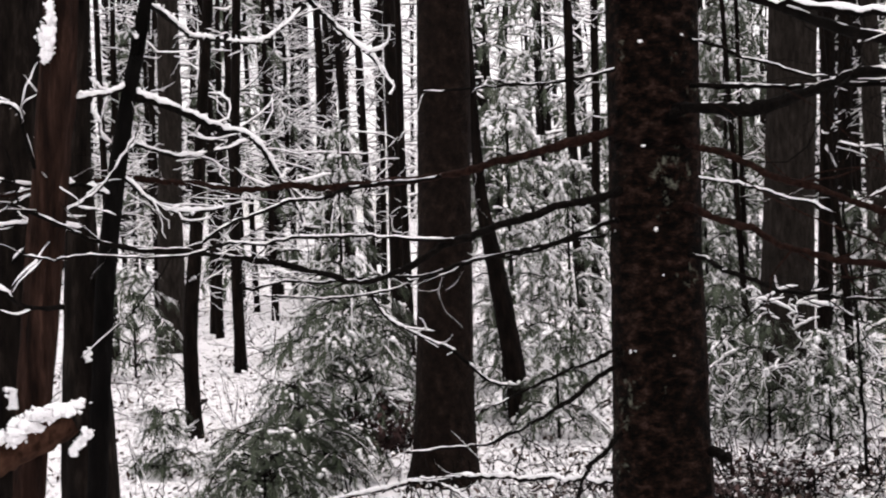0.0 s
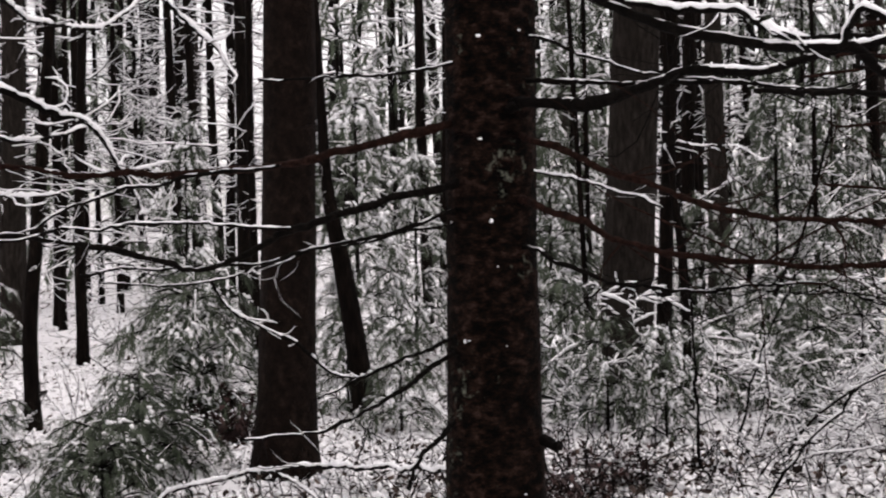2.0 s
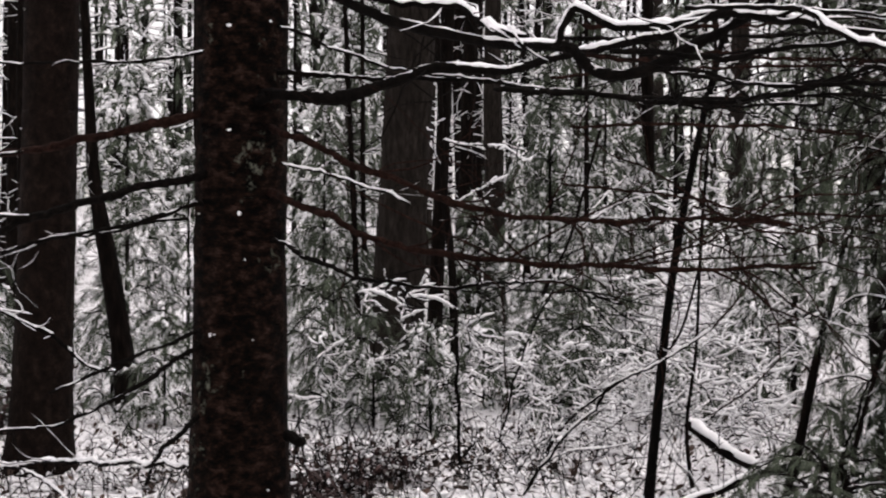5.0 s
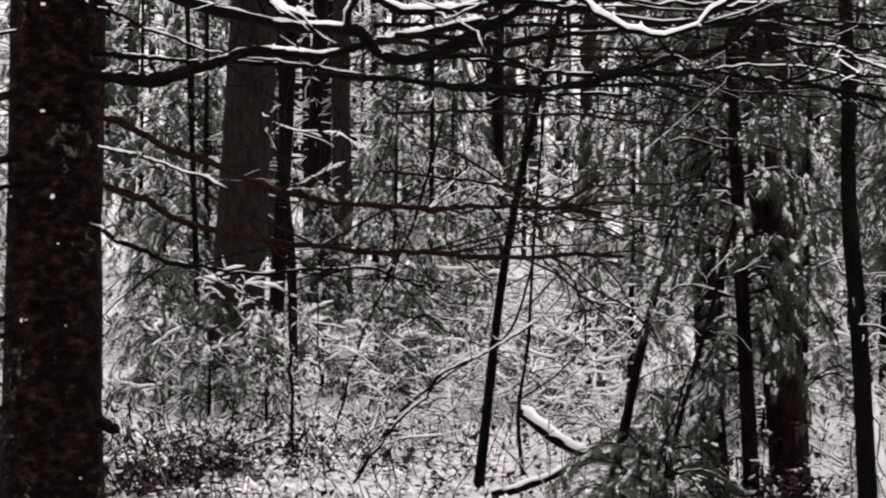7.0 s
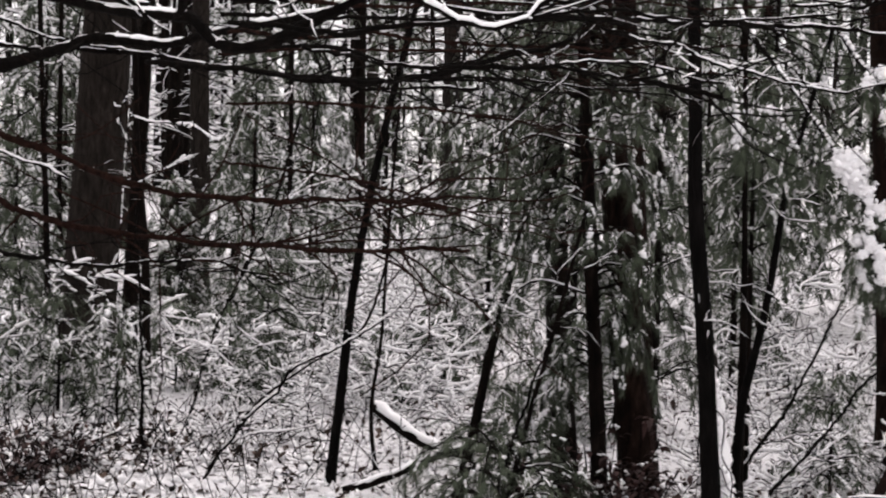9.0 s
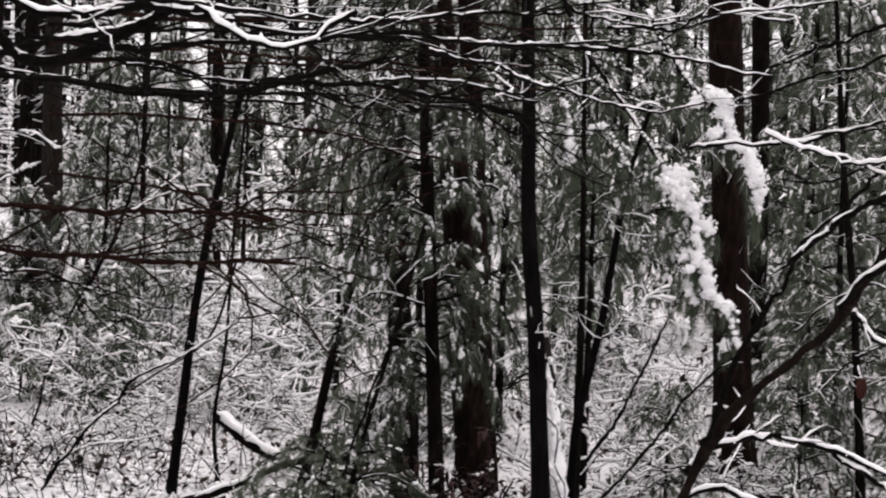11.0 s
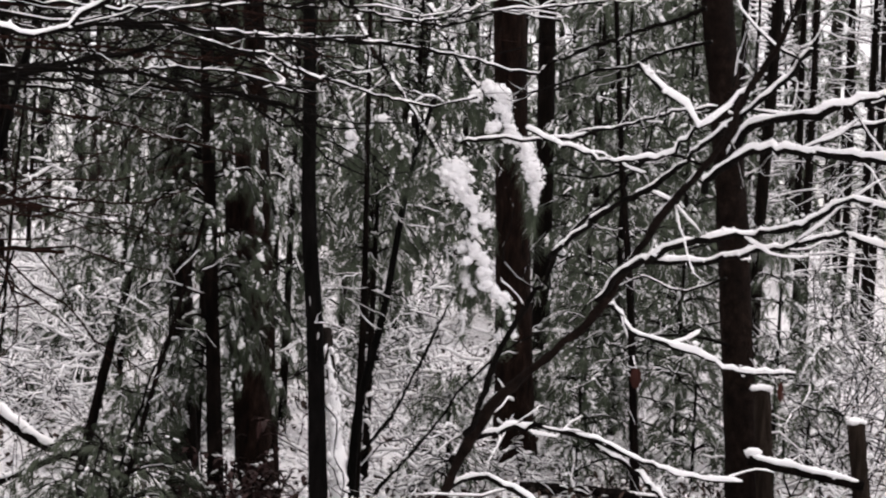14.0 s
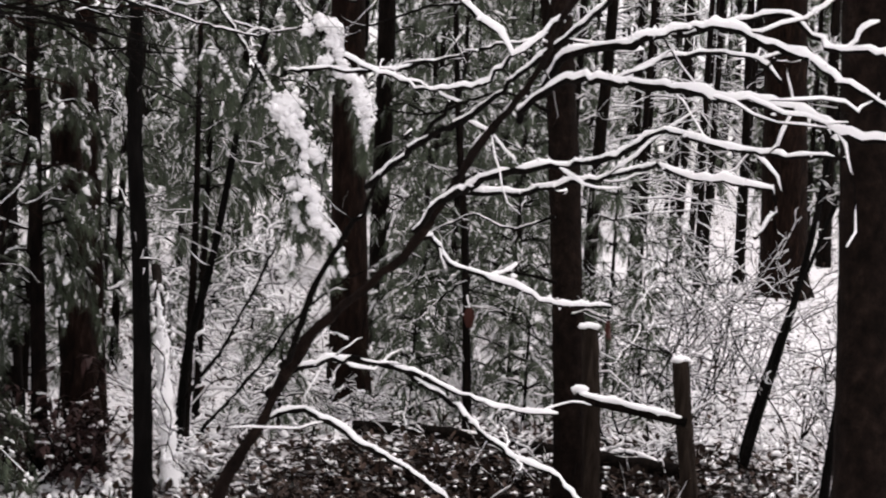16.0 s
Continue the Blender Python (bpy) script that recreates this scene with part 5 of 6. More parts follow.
young_pine("young pine with snow-bent boughs", 7.613, 11.317, 3.7, 0.7, 231, 0.7, 9, 0.1, 16, spacing=0.06, width=0.004, hang=0.8)
young_pine("tall dark pine of the wood", 9.448, 10.719, 3.8, 1.1, 225, 0.25, 14, 0.11, 13, spacing=0.062, width=0.005)
young_pine("tall dark pine of the wood", 10.730, 10.940, 3.8, 1.0, 226, 0.25, 13, 0.11, 13, spacing=0.062, width=0.005)

for k, (x, y, h) in enumerate(((5.250, 16.437, 1.4), (6.352, 17.948, 1.5), (6.505, 14.702, 1.5), (8.495, 12.554, 1.3), (13.155, 11.336, 1.1))):
    young_pine("low snowy pine behind bare twigs", x, y, h, 0.75, 240 + k, 1.6, 7, 0.095, 13, spacing=0.06, width=0.0046)

for k, (b, d, h, r, f) in enumerate(((9.0, 12.0, 0.95, 0.55, 0.6), (11.0, 11.6, 0.9, 0.45, 1.7), (14.8, 13.3, 1.0, 0.55, 0.9), (16.2, 12.4, 0.6, 0.45, 0.7), (18.0, 13.8, 1.0, 0.6, 1.0), (20.3, 12.6, 0.65, 0.5, 0.6), (22.4, 13.6, 1.0, 0.6, 0.8), (28.5, 11.2, 0.8, 0.5, 0.6), (36.0, 9.8, 0.75, 0.45, 0.7), (40.5, 10.4, 0.9, 0.5, 0.6))):
    young_pine("low green pine growing among snowy brush", 0.42 + d * math.sin(math.radians(b)), d * math.cos(math.radians(b)), h, r, 260 + k, f, 6, 0.085, 16, spacing=0.055, width=0.0036)

# the old pine whose boughs hang like a curtain
curtain = thing("pine", "pine with long boughs hanging like a green curtain", "pine tree")
_, line, _ = trunk(curtain, [(4.100, 7.226, 2.900), (4.217, 7.282, 1.599), (4.250, 7.140, 0.238)], [0.0317, 0.0346, 0.0404][::-1], BARK, 5.5, 1.2, 181, sides=12)
rng = np.random.default_rng(182)
right_way, far_way = np.array((0.865, -0.50, 0)), np.array((0.50, 0.865, 0))
for k in range(84):
    z = 0.75 + 3.1 * (k + rng.random()) / 84
    p = np.array([np.interp(z, line[:, 2], line[:, c]) for c in range(3)])
    a = rng.uniform(0, 2 * math.pi)
    n = rng.uniform(0.25, 0.62) * (1 + 0.35 * max(0, z - 1.8))
    out = right_way * math.cos(a) + far_way * math.sin(a) * 0.8
    way = smooth([p, p + out * n * 0.6 + (0, 0, 0.05), p + out * n - (0, 0, rng.uniform(0.15, 0.4))], 0.06)
    wood, green, white = Buffer(), Buffer(), Buffer()
    bough(wood, green, white, way, 0.008, rng, 0.088, 1.0, 0.036, 0.2, 36, 0.6, 0.026)
    if rng.random() < 0.7:
        q, slip = way[-2] + rng.normal(0, 0.03, 3) + (-0.02, -0.03, 0.02), out * 0.3 + rng.normal(0, 0.25, 3) * (1, 1, 0) + (0, 0, -0.8)
        for n, f in enumerate((0.006, 0.010, 0.015, 0.018, 0.020, 0.017)):
            white.fluff(q + slip * 0.013 * n + rng.normal(0, 0.004, 3), f * rng.uniform(0.7, 1.1), rng, 14)
    ob = part("bough", wood, BARK, curtain)
    tagged(part("foliage", green, NEEDLE, ob, shade=False), kind="stuff")
    tagged(part("snow", white, SNOW, ob), kind="stuff")

# ---- old fence: two posts and a rail ----
def post(line, r, seed):
    t = thing("fence_post", "weathered round fence post capped with snow", "fence post", "old fence posts")
    pts = sorted(line, key=lambda p: p[2])
    low = np.array(pts[0])
    way = smooth([tuple(low - (0, 0, low[2] - ground_z(low[0], low[1]) + 0.15))] + pts, 0.05)
    rng = np.random.default_rng(seed)
    b = Buffer()
    b.tube(way, r * rng.uniform(0.95, 1.06, len(way)), sides=12)
    part("post", b, POST_WOOD, t)
    s = Buffer()
    for _ in range(5):
        s.blob(way[-1] + rng.normal(0, r * 0.35, 3) * (1, 1, 0.2) + (0, 0, r * 0.2), np.array((r * 0.75, r * 0.75, r * 0.4)), rng, 8, 5)
    part("snow_cap", s, SNOW, t, "cap of white snow")


post([(6.143, 5.270, 0.896), (6.132, 5.211, 0.474), (6.104, 5.153, 0.110)], 0.0417, 191)
post([(6.398, 4.915, 0.773), (6.395, 4.860, 0.463), (6.385, 4.795, 0.158)], 0.0415, 192)
rail_line = smooth([(5.874, 5.066, 0.607), (6.083, 4.919, 0.563), (6.292, 4.759, 0.516)], 0.04)
rail_thing = thing("fence_rail", "split wooden fence rail topped with snow", "fence rail")
b = Buffer()
b.tube(rail_line, 0.020, 0.0248, 8)
part("rail", b, BARK, rail_thing)
b = Buffer()
snow_along(b, rail_line, 0.024, 0.022, np.random.default_rng(5), 8, 0.0)
b.blob(rail_line[0] + (0.03, 0, 0.03), np.array((0.05, 0.03, 0.025)), np.random.default_rng(6), 8, 5)
part("snow", b, SNOW, rail_thing, "white snow along the top of the rail")

# ---- fallen logs ----
def log(label, line, r, snow, seed, mat=None, name="fallen_log"):
    t = thing(name, label, "log", "fallen logs")
    rng = np.random.default_rng(seed)
    way = smooth(line, 0.06)
    b = Buffer()
    b.tube(way, r * rng.uniform(0.9, 1.1, len(way)), sides=12)
    part("log", b, mat or BARK, t)
    if snow:
        s = Buffer()
        snow_along(s, way, r, snow, rng, 10, 0.1)
        part("snow", s, SNOW, t, "snow lying along the log")
    return t


log("fallen dead branch capped with snow", [(3.897, 9.553, 0.342), (4.057, 9.366, 0.196), (4.226, 9.173, 0.090)], 0.0358, 0.05, 301)
log("dark fallen log half buried in snow", [(3.330, 8.416, 0.016), (3.598, 8.337, 0.114), (3.863, 8.253, 0.239), (4.108, 8.043, 0.282), (4.380, 7.906, 0.237)], 0.0250, 0.02, 302)
log("dark fallen log lying on the ground", [(6.459, 8.170, -0.045), (6.913, 7.711, -0.058), (7.349, 7.353, -0.052), (7.615, 6.967, -0.079), (8.065, 6.349, -0.110)], 0.0425, 0.03, 303)
log("long dark fallen log patched with snow, lying in leaf litter", [(6.495, 7.598, 0.020), (6.784, 7.412, 0.020), (7.005, 7.039, 0.020), (7.145, 6.548, 0.020), (7.302, 6.113, 0.020), (7.420, 5.712, 0.020)], 0.05, 0.014, 305)
log("fallen log half hidden in litter", [(6.695, 6.032, -0.030), (7.416, 6.337, 0.041), (7.530, 5.909, -0.004)], 0.0224, 0.02, 304)

# the leaning log plastered with snow beside the black trunk
white_log = thing("leaning_log", "leaning log plastered with wet white snow", "log")
way = smooth([(4.915, 7.257, 1.013), (4.888, 7.134, 0.761), (4.851, 7.003, 0.487), (4.811, 6.859, 0.194), (4.775, 6.668, -0.220)], 0.035)
b = Buffer()
b.tube(way, np.linspace(0.0272, 0.0325, len(way)), sides=10)
part("log", b, BARK_GREY, white_log)
b = Buffer()
rng = np.random.default_rng(7)
toward = np.array((-0.6, -0.8, 0.25)) * 0.022
way = way[int(len(way) * 0.12):]
b.tube(way + toward, np.linspace(0.0266, 0.0519, len(way)) * rng.uniform(0.75, 1.15, len(way)) * np.interp(np.arange(len(way)), (0, 8), (0.2, 1)), None, 12, 0.3, rng)
for p in way:
    for _ in range(6):
        f = rng.uniform(0.006, 0.02)
        b.chip(p + toward * 1.6 + rng.normal(0, 0.03, 3), np.array((f, f, f * 1.4)), rng)
part("snow", b, SNOW, white_log, "crust of wet white snow")
for k, q in enumerate(([(4.539, 6.597, 0.469), (4.591, 6.555, 0.392), (4.622, 6.518, 0.288), (4.690, 6.474, 0.264)], [(4.500, 6.453, 0.198), (4.558, 6.425, 0.226), (4.606, 6.376, 0.124)], [(4.557, 6.622, 0.709), (4.607, 6.579, 0.605), (4.599, 6.559, 0.445), (4.624, 6.527, 0.340), (4.599, 6.510, 0.182)])):
    limb(white_log, q, 0.004, 0.0025, 0.0, 311 + k, 2, 0.15, name="twig")

# the snowed-up stump with a dark hollow
stump = thing("stump", "snow-covered stump with a dark hollow", "stump", at=(4.140, 16.560, 0.36))
b = Buffer()
rng = np.random.default_rng(8)
b.tube([(0, 0, -0.45), (0, 0, -0.1), (0.02, 0, 0.12)], [0.16, 0.11, 0.07], sides=12)
part("wood", b, BARK_BLACK, stump)
b = Buffer()
for q, f in (((-0.16, -0.06, -0.12), 0.09), ((-0.13, -0.06, 0.0), 0.08), ((-0.07, -0.06, 0.10), 0.075), ((0.03, -0.05, 0.15), 0.07), ((0.2, -0.1, -0.1), 0.13), ((0.3, -0.05, -0.2), 0.16), ((-0.26, -0.05, -0.25), 0.15), ((0.02, -0.14, -0.22), 0.12), ((0.5, 0, -0.25), 0.16), ((-0.5, 0, -0.3), 0.15)):
    b.blob(q, np.array((f, f, f * 0.85)), rng, 9, 6)
    b.fluff(q, f, rng, 20)
part("snow", b, SNOW, stump, "rounded white snow")

# ---- leaves that still hang ----
def hanging_leaf(owner, twig, p, size, seed):
    """A withered leaf on a twig of a sapling."""
    rng = np.random.default_rng(seed)
    b = Buffer()
    for _ in range(4):
        w = rng.uniform(0.5, 0.9) * size
        g = np.array([(u * w, 0.25 * w * math.sin(3 * v + u), -v * size * 2) for v in np.linspace(0, 1, 6) for u in (-math.sin(math.pi * (0.12 + 0.8 * v)) * 0.5, 0, math.sin(math.pi * (0.12 + 0.8 * v)) * 0.5)])
        a = rng.uniform(0, 6)
        g[:, :2] = g[:, :2] @ np.array(((math.cos(a), -math.sin(a)), (math.sin(a), math.cos(a)))) + rng.normal(0, size * 0.2, 2)
        g = g + np.array(p)
        b.add(g, [(3 * i + j, 3 * i + j + 1, 3 * i + j + 4, 3 * i + j + 3) for i in range(5) for j in range(2)])
    t = limb(owner, twig, 0.006, 0.003, 0.008, seed, 3, 0.2, name="twig")
    part("leaf", b, RED_LEAF, t, "withered red leaf")



hanging_leaf(fence_tree, [(6.387, 5.664, 0.906), (6.249, 5.385, 0.964), (6.104, 5.103, 0.955)], (6.104, 5.102, 0.947), 0.045, 1)
hanging_leaf(front_sapling, [(7.159, 7.397, 0.925), (7.100, 7.306, 0.829), (7.041, 7.221, 0.787)], (7.041, 7.221, 0.787), 0.06, 2)

leafy = thing("shrub", "low shrub with withered brown leaves", "shrub", at=(-0.511, 12.073, 0.009))
rng = np.random.default_rng(9)
b, w = Buffer(), Buffer()
for _ in range(26):
    s = wander((0, 0, -0.1), rng.normal(0, 0.6, 3) + (0, 0, 0.8), rng.uniform(0.25, 0.55), rng, 5, 0.2)
    w.tube(s, 0.004, sides=4)
    for p in s[2:]:
        k = 9
        b.blades(p + rng.normal(0, 0.03, (k, 3)), rng.normal(0, 1, (k, 3)), rng.uniform(0.05, 0.11, k), 0.045, 0.2)
part("stem_work", w, TWIG, leafy)
part("foliage", b, BROWN_LEAF, leafy, "withered red-brown leaves", shade=False)

def leafy_shrub(p, width, height, seed, count=240):
    """A dark evergreen shrub, a lump of snow on many of its leaves."""
    t = thing("evergreen_shrub", "dark evergreen shrub with snow on its leaves", "shrub", at=(p[0], p[1], ground_z(p[0], p[1])))
    rng = np.random.default_rng(seed)
    wood, leaves, white = Buffer(), Buffer(), Buffer()
    for _ in range(14):
        a = rng.uniform(0, 2 * math.pi)
        w = wander((0, 0, -0.05), (math.cos(a) * width, math.sin(a) * width, height), height * rng.uniform(0.5, 1.0), rng, 6, 0.2)
        wood.tube(w, 0.005, sides=4)
        for _ in range(count // 14):
            i = rng.integers(2, len(w))
            q = w[i] + rng.normal(0, 0.07, 3)
            leaves.blades(q + rng.normal(0, 0.01, (4, 3)), rng.normal(0, 1, (4, 3)) * (1, 1, 0.4), rng.uniform(0.05, 0.09, 4), 0.028, 0.3)
            if rng.random() < 0.3:
                s = rng.uniform(0.008, 0.022)
                for _ in range(4):
                    white.chip(q + rng.normal(0, s * 0.8, 3) * (1, 1, 0.5) + (0, 0, 0.01), np.array((s, s, s * 0.7)) * rng.uniform(0.4, 1.0), rng)
    part("stem_work", wood, TWIG, t)
    tagged(part("foliage", leaves, BROWN_LEAF, t, "dark leathery leaves", shade=False), kind="stuff")
    tagged(part("snow", white, SNOW, t, "lumps of snow on the leaves"), kind="stuff")


leafy_shrub((4.184, 6.879, 0.505), 0.35, 0.6, 21, 150)
leafy_shrub((4.095, 7.124, 0.359), 0.3, 0.5, 22, 120)
leafy_shrub((4.227, 6.848, 0.309), 0.3, 0.65, 23, 150)

for k, (p, w, h) in enumerate((((1.647, 9.339, 0.077), 0.4, 0.42), ((1.413, 8.960, 0.081), 0.35, 0.38), ((1.997, 9.681, -0.021), 0.35, 0.32))):
    leafy_shrub(p, w, h, 31 + k, 90)

# ---- shrubs, each twig lined with snow ----
shrub_kinds = [snowy_shrub("leafless shrub with snow on every twig", h, s, 400 + k, st, tw, am, at=a) for k, (h, s, st, tw, am, a) in enumerate((
    (1.1, 0.7, 5, 7, 0.019, (2.702, 12.477, 0)), (1.3, 0.8, 5, 8, 0.021, (4.276, 12.825, 0)),
    (0.8, 0.9, 4, 6, 0.018, (2.502, 12.078, 0)), (1.7, 0.5, 5, 4, 0.008, (10.410, 8.386, 0)), (0.5, 0.8, 4, 4, 0.012, (4.390, 11.151, 0))))]


def put_shrub(kind, x, y, scale, turn):
    if 0.2 < (x - 0.42) / y < 0.243 and y > 9:
        return
    copy_thing(shrub_kinds[kind], pose(x, y, ground_z(x, y), 0, 0, turn) @ Matrix.Scale(scale, 4))


rng = np.random.default_rng(11)
for kind, x, y, s in (
    (1, 5.338, 13.002, 1.2), (1, 5.520, 15.069, 1.2), (0, 3.669, 13.489, 1.0), 
    (2, 4.591, 11.111, 1.0), (2, 2.581, 12.296, 1.0), (0, 2.297, 12.325, 1.0), (2, 4.203, 11.736, 1.2), 
    (2, 5.020, 6.867, 0.7), (0, 7.827, 10.580, 1.0),
    (3, 9.501, 7.918, 1.0), (3, 11.342, 8.837, 1.0), (2, 7.590, 6.214, 0.8),
    (2, 6.530, 8.058, 0.7), (4, 6.814, 7.969, 0.9), (0, 6.493, 8.585, 0.7), (1, 8.010, 10.475, 0.9), (3, 8.134, 11.601, 0.8), (3, 7.209, 10.999, 0.8),
    (2, -2.143, 11.705, 0.8), (4, -2.687, 13.664, 1.0), (0, -2.008, 17.842, 1.0)):
    put_shrub(kind, x, y, s, rng.uniform(0, 360))
for _ in range(14):
    a, d = math.radians(rng.uniform(-58, 20)), rng.uniform(17, 34)
    x, y = 0.3 - d * math.sin(a), d * math.cos(a)
    put_shrub(int(rng.choice([0, 1, 1, 3])), x, y, rng.uniform(0.9, 1.7), rng.uniform(0, 360))
for _ in range(16):
    a, d = math.radians(rng.uniform(-58, 18)), rng.uniform(9.5, 16)
    x, y = 0.3 - d * math.sin(a), d * math.cos(a)
    put_shrub(4 if rng.random() < 0.8 else 2, x, y, rng.uniform(0.5, 1.0), rng.uniform(0, 360))

# the dense thicket beyond the bent black sapling, and low brush in front of the pines
for low, high, near, far, count, kinds in ((12, 25, 10.6, 13.5, 12, (0, 1, 2)), (26, 46, 8.6, 12.5, 4, (0, 2, 2)), (48, 58, 9.5, 14, 6, (2, 3, 3)), (53, 61, 8.2, 11.5, 7, (3, 2, 2))):
    for _ in range(count):
        a, d = math.radians(rng.uniform(low, high)), rng.uniform(near, far)
        put_shrub(int(rng.choice(kinds)), 0.42 + d * math.sin(a), d * math.cos(a), rng.uniform(0.6, 0.95), rng.uniform(0, 360))

# ---- the wood behind ----
tree_kinds = [wood_tree("slender tree of the wood with snow along its branches", h, r, 500 + k, n, reach, am, low, mat=mt, at=a) for k, (h, r, n, reach, am, low, mt, a) in enumerate((
    (10, 0.075, 32, 1.5, 0.013, 0.6, BARK, (-1.659, 21.928, 0)), (11, 0.11, 32, 1.7, 0.013, 0.8, BARK, (-0.647, 19.982, 0)), (9, 0.05, 30, 1.3, 0.012, 0.5, BARK, (-2.890, 23.814, 0)),
    (12, 0.17, 32, 1.8, 0.014, 1.2, BARK_GREY, (-3.238, 18.708, 0)), (8, 0.035, 30, 1.1, 0.011, 0.4, BARK, (5.316, 16.212, 0))))]


def put_tree(x, y, radius, turn, kind=None):
    sizes = (0.075, 0.11, 0.05, 0.17, 0.035)
    kind = min(range(5), key=lambda k: abs(math.log(sizes[k] / radius))) if kind is None else kind
    s = min(1.5, max(0.7, radius / sizes[kind]))
    copy_thing(tree_kinds[kind], pose(x, y, ground_z(x, y), 0, 0, turn) @ Matrix.Scale(s, 4))


for x, y, r in ((-3.884, 18.566, 0.0495), (-3.780, 20.624, 0.0328), (-2.220, 16.843, 0.0650), (-2.793, 25.817, 0.0903), (-2.152, 25.880, 0.0542),
                (-1.399, 21.929, 0.0764), (-1.123, 22.947, 0.0599), (1.479, 18.927, 0.0726), (2.956, 16.223, 0.0344), (5.266, 21.354, 0.1146),
                (4.924, 20.379, 0.1094), (5.065, 19.317, 0.1459), (8.500, 23.547, 0.1216), (10.291, 23.937, 0.1581), (5.102, 21.395, 0.0841), (6.493, 23.113, 0.0667),
                (15.073, 13.701, 0.0521), (11.918, 11.195, 0.0723), (15.613, 13.119, 0.0452), (17.142, 14.379, 0.0573), (18.363, 16.008, 0.0667), (16.699, 13.400, 0.0657), (19.731, 14.420, 0.1001)):
    put_tree(x, y, r, rng.uniform(0, 360))
for _ in range(50):
    a, d = math.radians(rng.uniform(-64, 24)), rng.uniform(21, 58)
    put_tree(0.3 - d * math.sin(a), d * math.cos(a), float(rng.choice([0.05, 0.075, 0.075, 0.11, 0.17])), rng.uniform(0, 360))
# the rest of the wood, round and behind the camera
for _ in range(16):
    a, d = math.radians(rng.uniform(30, 290)), rng.uniform(6, 26)
    put_tree(0.3 - d * math.sin(a), d * math.cos(a), float(rng.choice([0.11, 0.17])), rng.uniform(0, 360))

# taller pines of the wood behind
far_pines = [young_pine("tall dark pine of the wood dusted with snow", x, y, h, r, 600 + k, 0.6, 12, 0.19, 13, width=0.012, spacing=0.2, whorl=5) for k, (x, y, h, r) in enumerate((
    (3.132, 23.746, 5.5, 1.5), (9.748, 20.902, 6.0, 1.6), (14.621, 16.804, 5.0, 1.5)))]
for k, (x, y) in enumerate(((6.999, 26.075), (6.944, 21.949), (10.547, 27.053), (9.214, 18.963), (5.515, 29.451), (2.371, 23.823), (1.496, 25.888), (0.664, 28.912), (3.803, 21.621), (9.917, 26.159), (11.246, 16.679),
                            (12.555, 14.503), (14.611, 15.363), (15.261, 21.194), (13.227, 14.056), (13.072, 16.740), (18.493, 18.719), (-5.749, 29.339), (27.363, 20.831), (7.155, 22.857), (9.194, 14.430), (10.846, 15.752), (10.762, 15.883), (-3.072, 23.670))):
    copy_thing(far_pines[k % 3], pose(x, y, ground_z(x, y), 0, 0, 77 * k) @ Matrix.Scale(0.85 + 0.1 * (k % 4), 4))

fill = np.random.default_rng(21)
for k, (low, high, near, count) in enumerate(((-60, -43, 23, 9), (-43, -22, 26, 5))):
    for n in range(count):
        a, d = math.radians(fill.uniform(low, high)), near + 20 * fill.random()
        x, y = 0.3 - d * math.sin(a), d * math.cos(a)
        copy_thing(far_pines[n % 3], pose(x, y, ground_z(x, y), 0, 0, fill.uniform(0, 360)) @ Matrix.Scale(fill.uniform(1.0, 1.5), 4))
for low, high, count in ((2, 19, 22), (-60, -44, 14), (2, 20, 26)):
    for n in range(count):
        a, d = math.radians(fill.uniform(low, high)), fill.uniform(18, 38)
        put_tree(0.3 - d * math.sin(a), d * math.cos(a), 0.05, fill.uniform(0, 360), (4, 2, 4, 0)[n % 4])

# the far wood, past counting
far_trunks, far_snow = Buffer(), Buffer()
for _ in range(330):
    a, d = math.radians(rng.uniform(-66, 27)), rng.uniform(42, 95)
    x, y, h = 0.3 - d * math.sin(a), d * math.cos(a), rng.uniform(11, 17)
    w = wander((x, y, ground_z(x, y) - 0.3), (0, 0, 1), h, rng, 8, 0.02)
    far_trunks.tube(w, rng.uniform(0.06, 0.2) * np.linspace(1, 0.4, len(w)), sides=6)
    for _ in range(30):
        z = w[0, 2] + rng.uniform(0.8, h)
        b = rng.uniform(0, 2 * math.pi)
        q = wander((np.interp(z, w[:, 2], w[:, 0]), np.interp(z, w[:, 2], w[:, 1]), z), (math.cos(b), math.sin(b), rng.uniform(-0.1, 0.4)), rng.uniform(0.8, 3.0), rng, 3, 0.25)
        far_trunks.tube(q, 0.022, sides=3)
        far_snow.tube(q + (0, 0, 0.04), 0.03, 0.042, 3)
tagged(new("far_wood", far_trunks.mesh("far_wood", TWIG)), "far leafless wood of thin dark trunks", "wood", kind="stuff")
tagged(new("far_wood_snow", far_snow.mesh("far_wood_snow", SNOW)), "snow on the far wood's branches", "snow", kind="stuff")

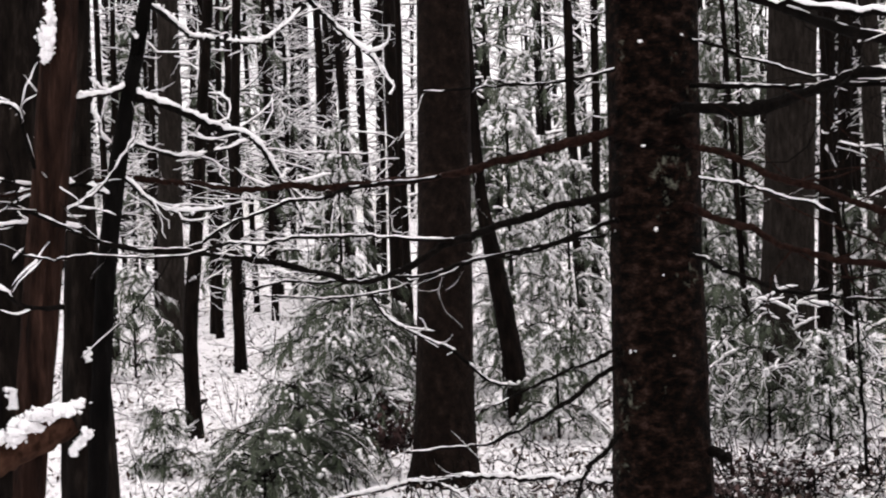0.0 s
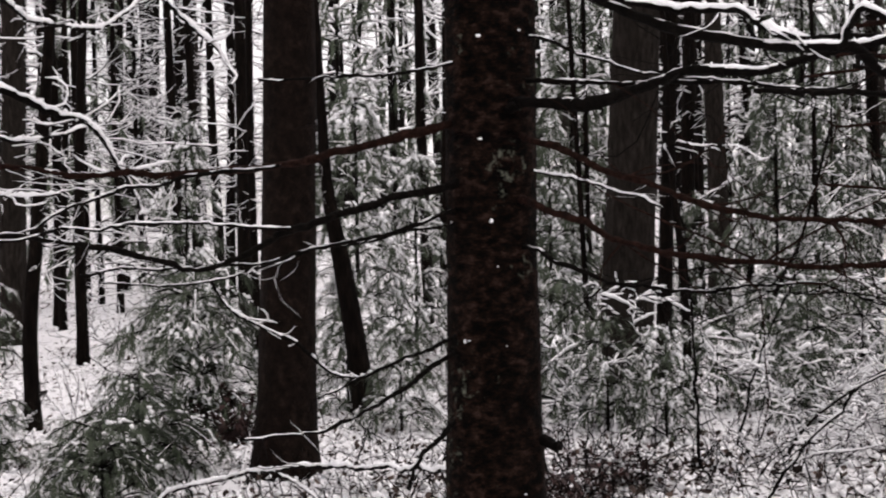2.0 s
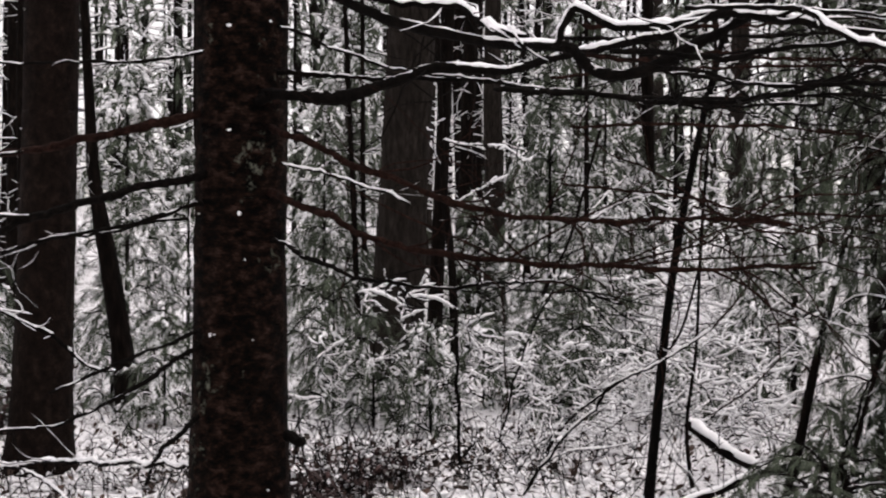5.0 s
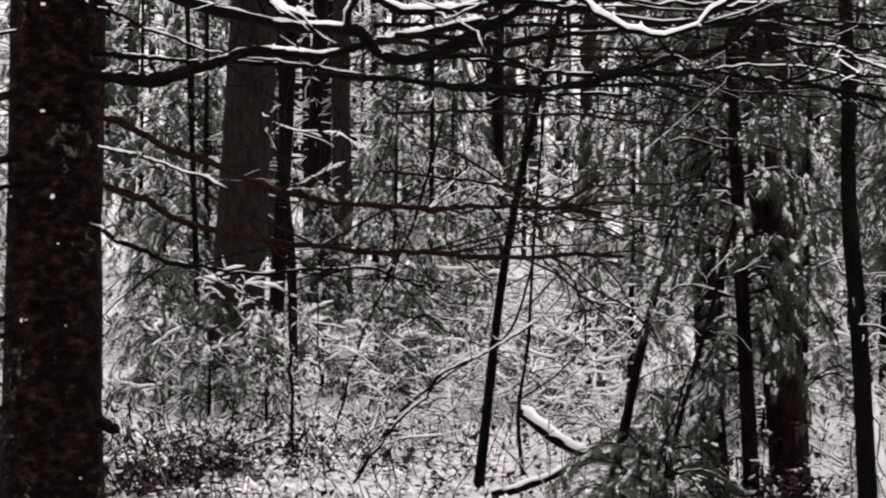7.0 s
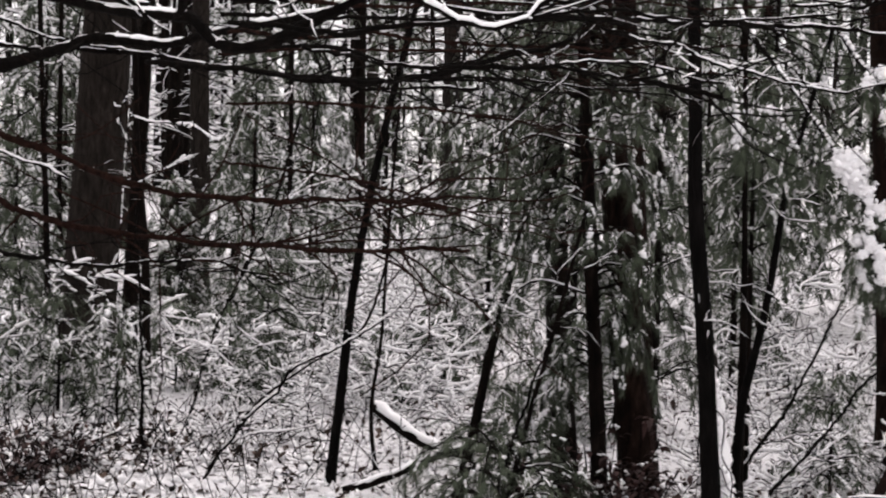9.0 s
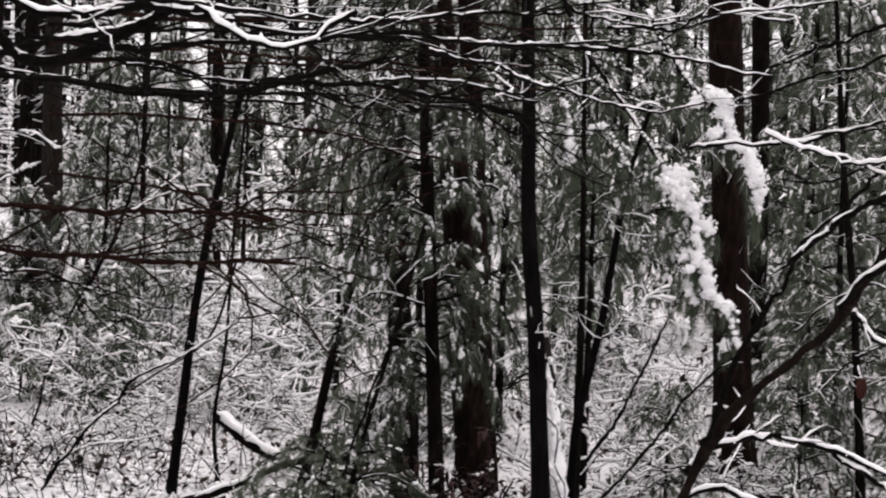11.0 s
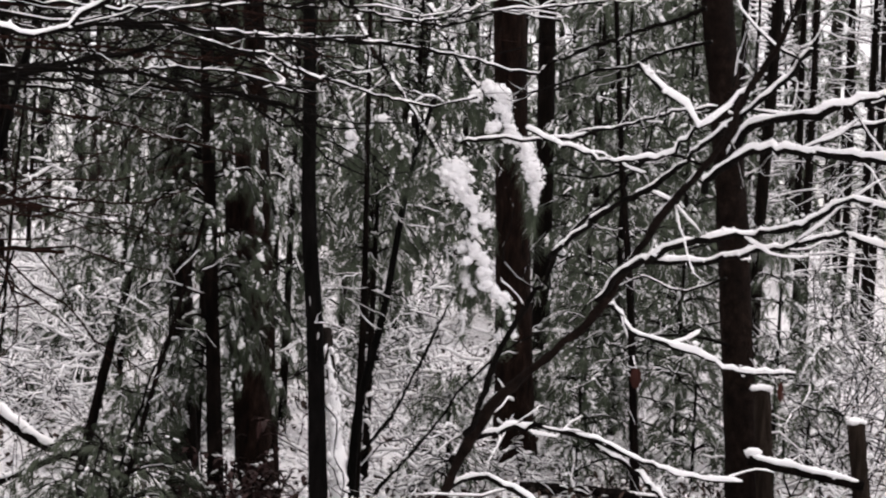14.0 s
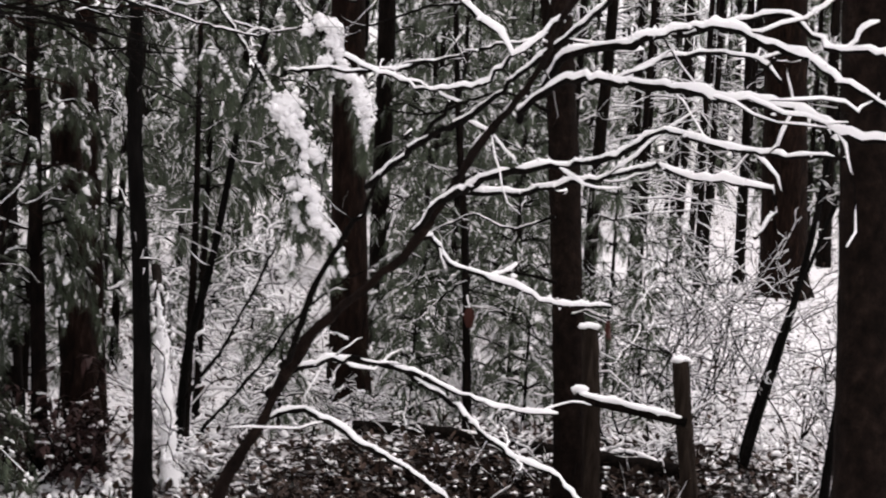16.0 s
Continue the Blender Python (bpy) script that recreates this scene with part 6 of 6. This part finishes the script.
# ---- litter and small lumps of snow on the ground ----
litter, lumps, stalks = Buffer(), Buffer(), Buffer()
rng = np.random.default_rng(12)
bare_at = np.array((6.318, 5.972, -0.006))[:2]
for _ in range(19000):
    a, d = math.radians(rng.uniform(-60, 20)), 7.3 + 11 * rng.random() ** 1.5
    x, y = 0.3 - d * math.sin(a), d * math.cos(a)
    z, bare = ground_z(x, y), math.hypot(x - bare_at[0], y - bare_at[1]) < rng.uniform(1.1, 2.3)
    k = 2 if bare else 1
    litter.blades(np.array([(x, y, z + 0.015)]) + rng.normal(0, 0.03, (k, 3)) * (1, 1, 0.3), rng.normal(0, 1, (k, 3)) * (1, 1, 0.5) + (0, 0, 0.5), rng.uniform(0.03, 0.09, k), rng.uniform(0.012, 0.04), 0.1)
    if not bare:
        f = rng.uniform(0.007, 0.027)
        lumps.chip((x + rng.normal(0, 0.05), y + rng.normal(0, 0.05), z + f), np.array((f * rng.uniform(0.7, 1.5), f * rng.uniform(0.7, 1.5), f * rng.uniform(0.7, 1.4))), rng)
for _ in range(1100):
    a, d = math.radians(rng.uniform(-60, 20)), 7.3 + 9 * rng.random()
    x, y = 0.3 - d * math.sin(a), d * math.cos(a)
    w = wander((x, y, ground_z(x, y) - 0.03), (rng.normal(0, 0.35), rng.normal(0, 0.35), 1), rng.uniform(0.12, 0.5), rng, 5, 0.15)
    stalks.tube(w, 0.003, sides=3)
    snow_along(lumps, w, 0.003, 0.008, rng, 4, 0.65)
for _ in range(7600):
    x, y = bare_at + rng.normal(0, 0.85, 2) * (1.2, 0.8)
    k = 2
    litter.blades(np.array([(x, y, ground_z(x, y) + 0.02)]) + rng.normal(0, 0.02, (k, 3)) * (1, 1, 0.3), rng.normal(0, 1, (k, 3)) * (1, 1, 0.35), rng.uniform(0.035, 0.09, k), 0.04, 0.1)
    if rng.random() < 0.07:
        f = rng.uniform(0.006, 0.018)
        lumps.chip((x, y, ground_z(x, y) + 0.03), np.array((f * 1.6, f * 1.6, f)), rng)
# stalks and leaves where the snow lies thin, and dark bits showing through it further off
foot_at = np.array((1.757, 9.911, -0.085))[:2]
for _ in range(750):
    x, y = foot_at + rng.normal(0, 0.75, 2) * (1.3, 0.9)
    litter.blades(np.array([(x, y, ground_z(x, y) + 0.02)]) + rng.normal(0, 0.02, (2, 3)) * (1, 1, 0.3), rng.normal(0, 1, (2, 3)) * (1, 1, 0.5), rng.uniform(0.05, 0.11, 2), 0.05, 0.1)
for _ in range(360):
    x, y = foot_at + rng.normal(0, 0.8, 2) * (1.4, 0.9)
    w = wander((x, y, ground_z(x, y) - 0.03), (rng.normal(0, 0.5), rng.normal(0, 0.5), 1), rng.uniform(0.15, 0.45), rng, 5, 0.25)
    stalks.tube(w, 0.0035, sides=3)
for _ in range(1900):
    a, d = math.radians(rng.uniform(-60, 20)), 11 + 24 * rng.random()
    x, y = 0.3 - d * math.sin(a), d * math.cos(a)
    k = int(rng.integers(2, 6))
    z = ground_z(x, y) + 0.03
    litter.blades(np.array([(x, y, z)]) + rng.normal(0, 0.07, (k, 3)) * (1, 1, 0.3), rng.normal(0, 1, (k, 3)) * (1, 1, 0.6) + (0, 0, 0.4), rng.uniform(0.05, 0.15, k), rng.uniform(0.02, 0.06), 0.1)
    if k > 3:
        w = wander((x, y, z - 0.05), rng.normal(0, 1, 3) * (1, 1, 0.3) + (0, 0, 0.5), rng.uniform(0.2, 0.6), rng, 4, 0.3)
        stalks.tube(w, 0.005, sides=3)
tagged(new("leaf_litter", litter.mesh("leaf_litter", LITTER, False)), "brown dead leaves lying in thin snow", "leaf litter", kind="stuff")
tagged(new("snow_lumps", lumps.mesh("snow_lumps", SNOW)), "small mounds of snow on litter and stalks", "snow", kind="stuff")
tagged(new("stalks", stalks.mesh("stalks", TWIG)), "thin bare stalks standing in the snow", "undergrowth", kind="stuff")
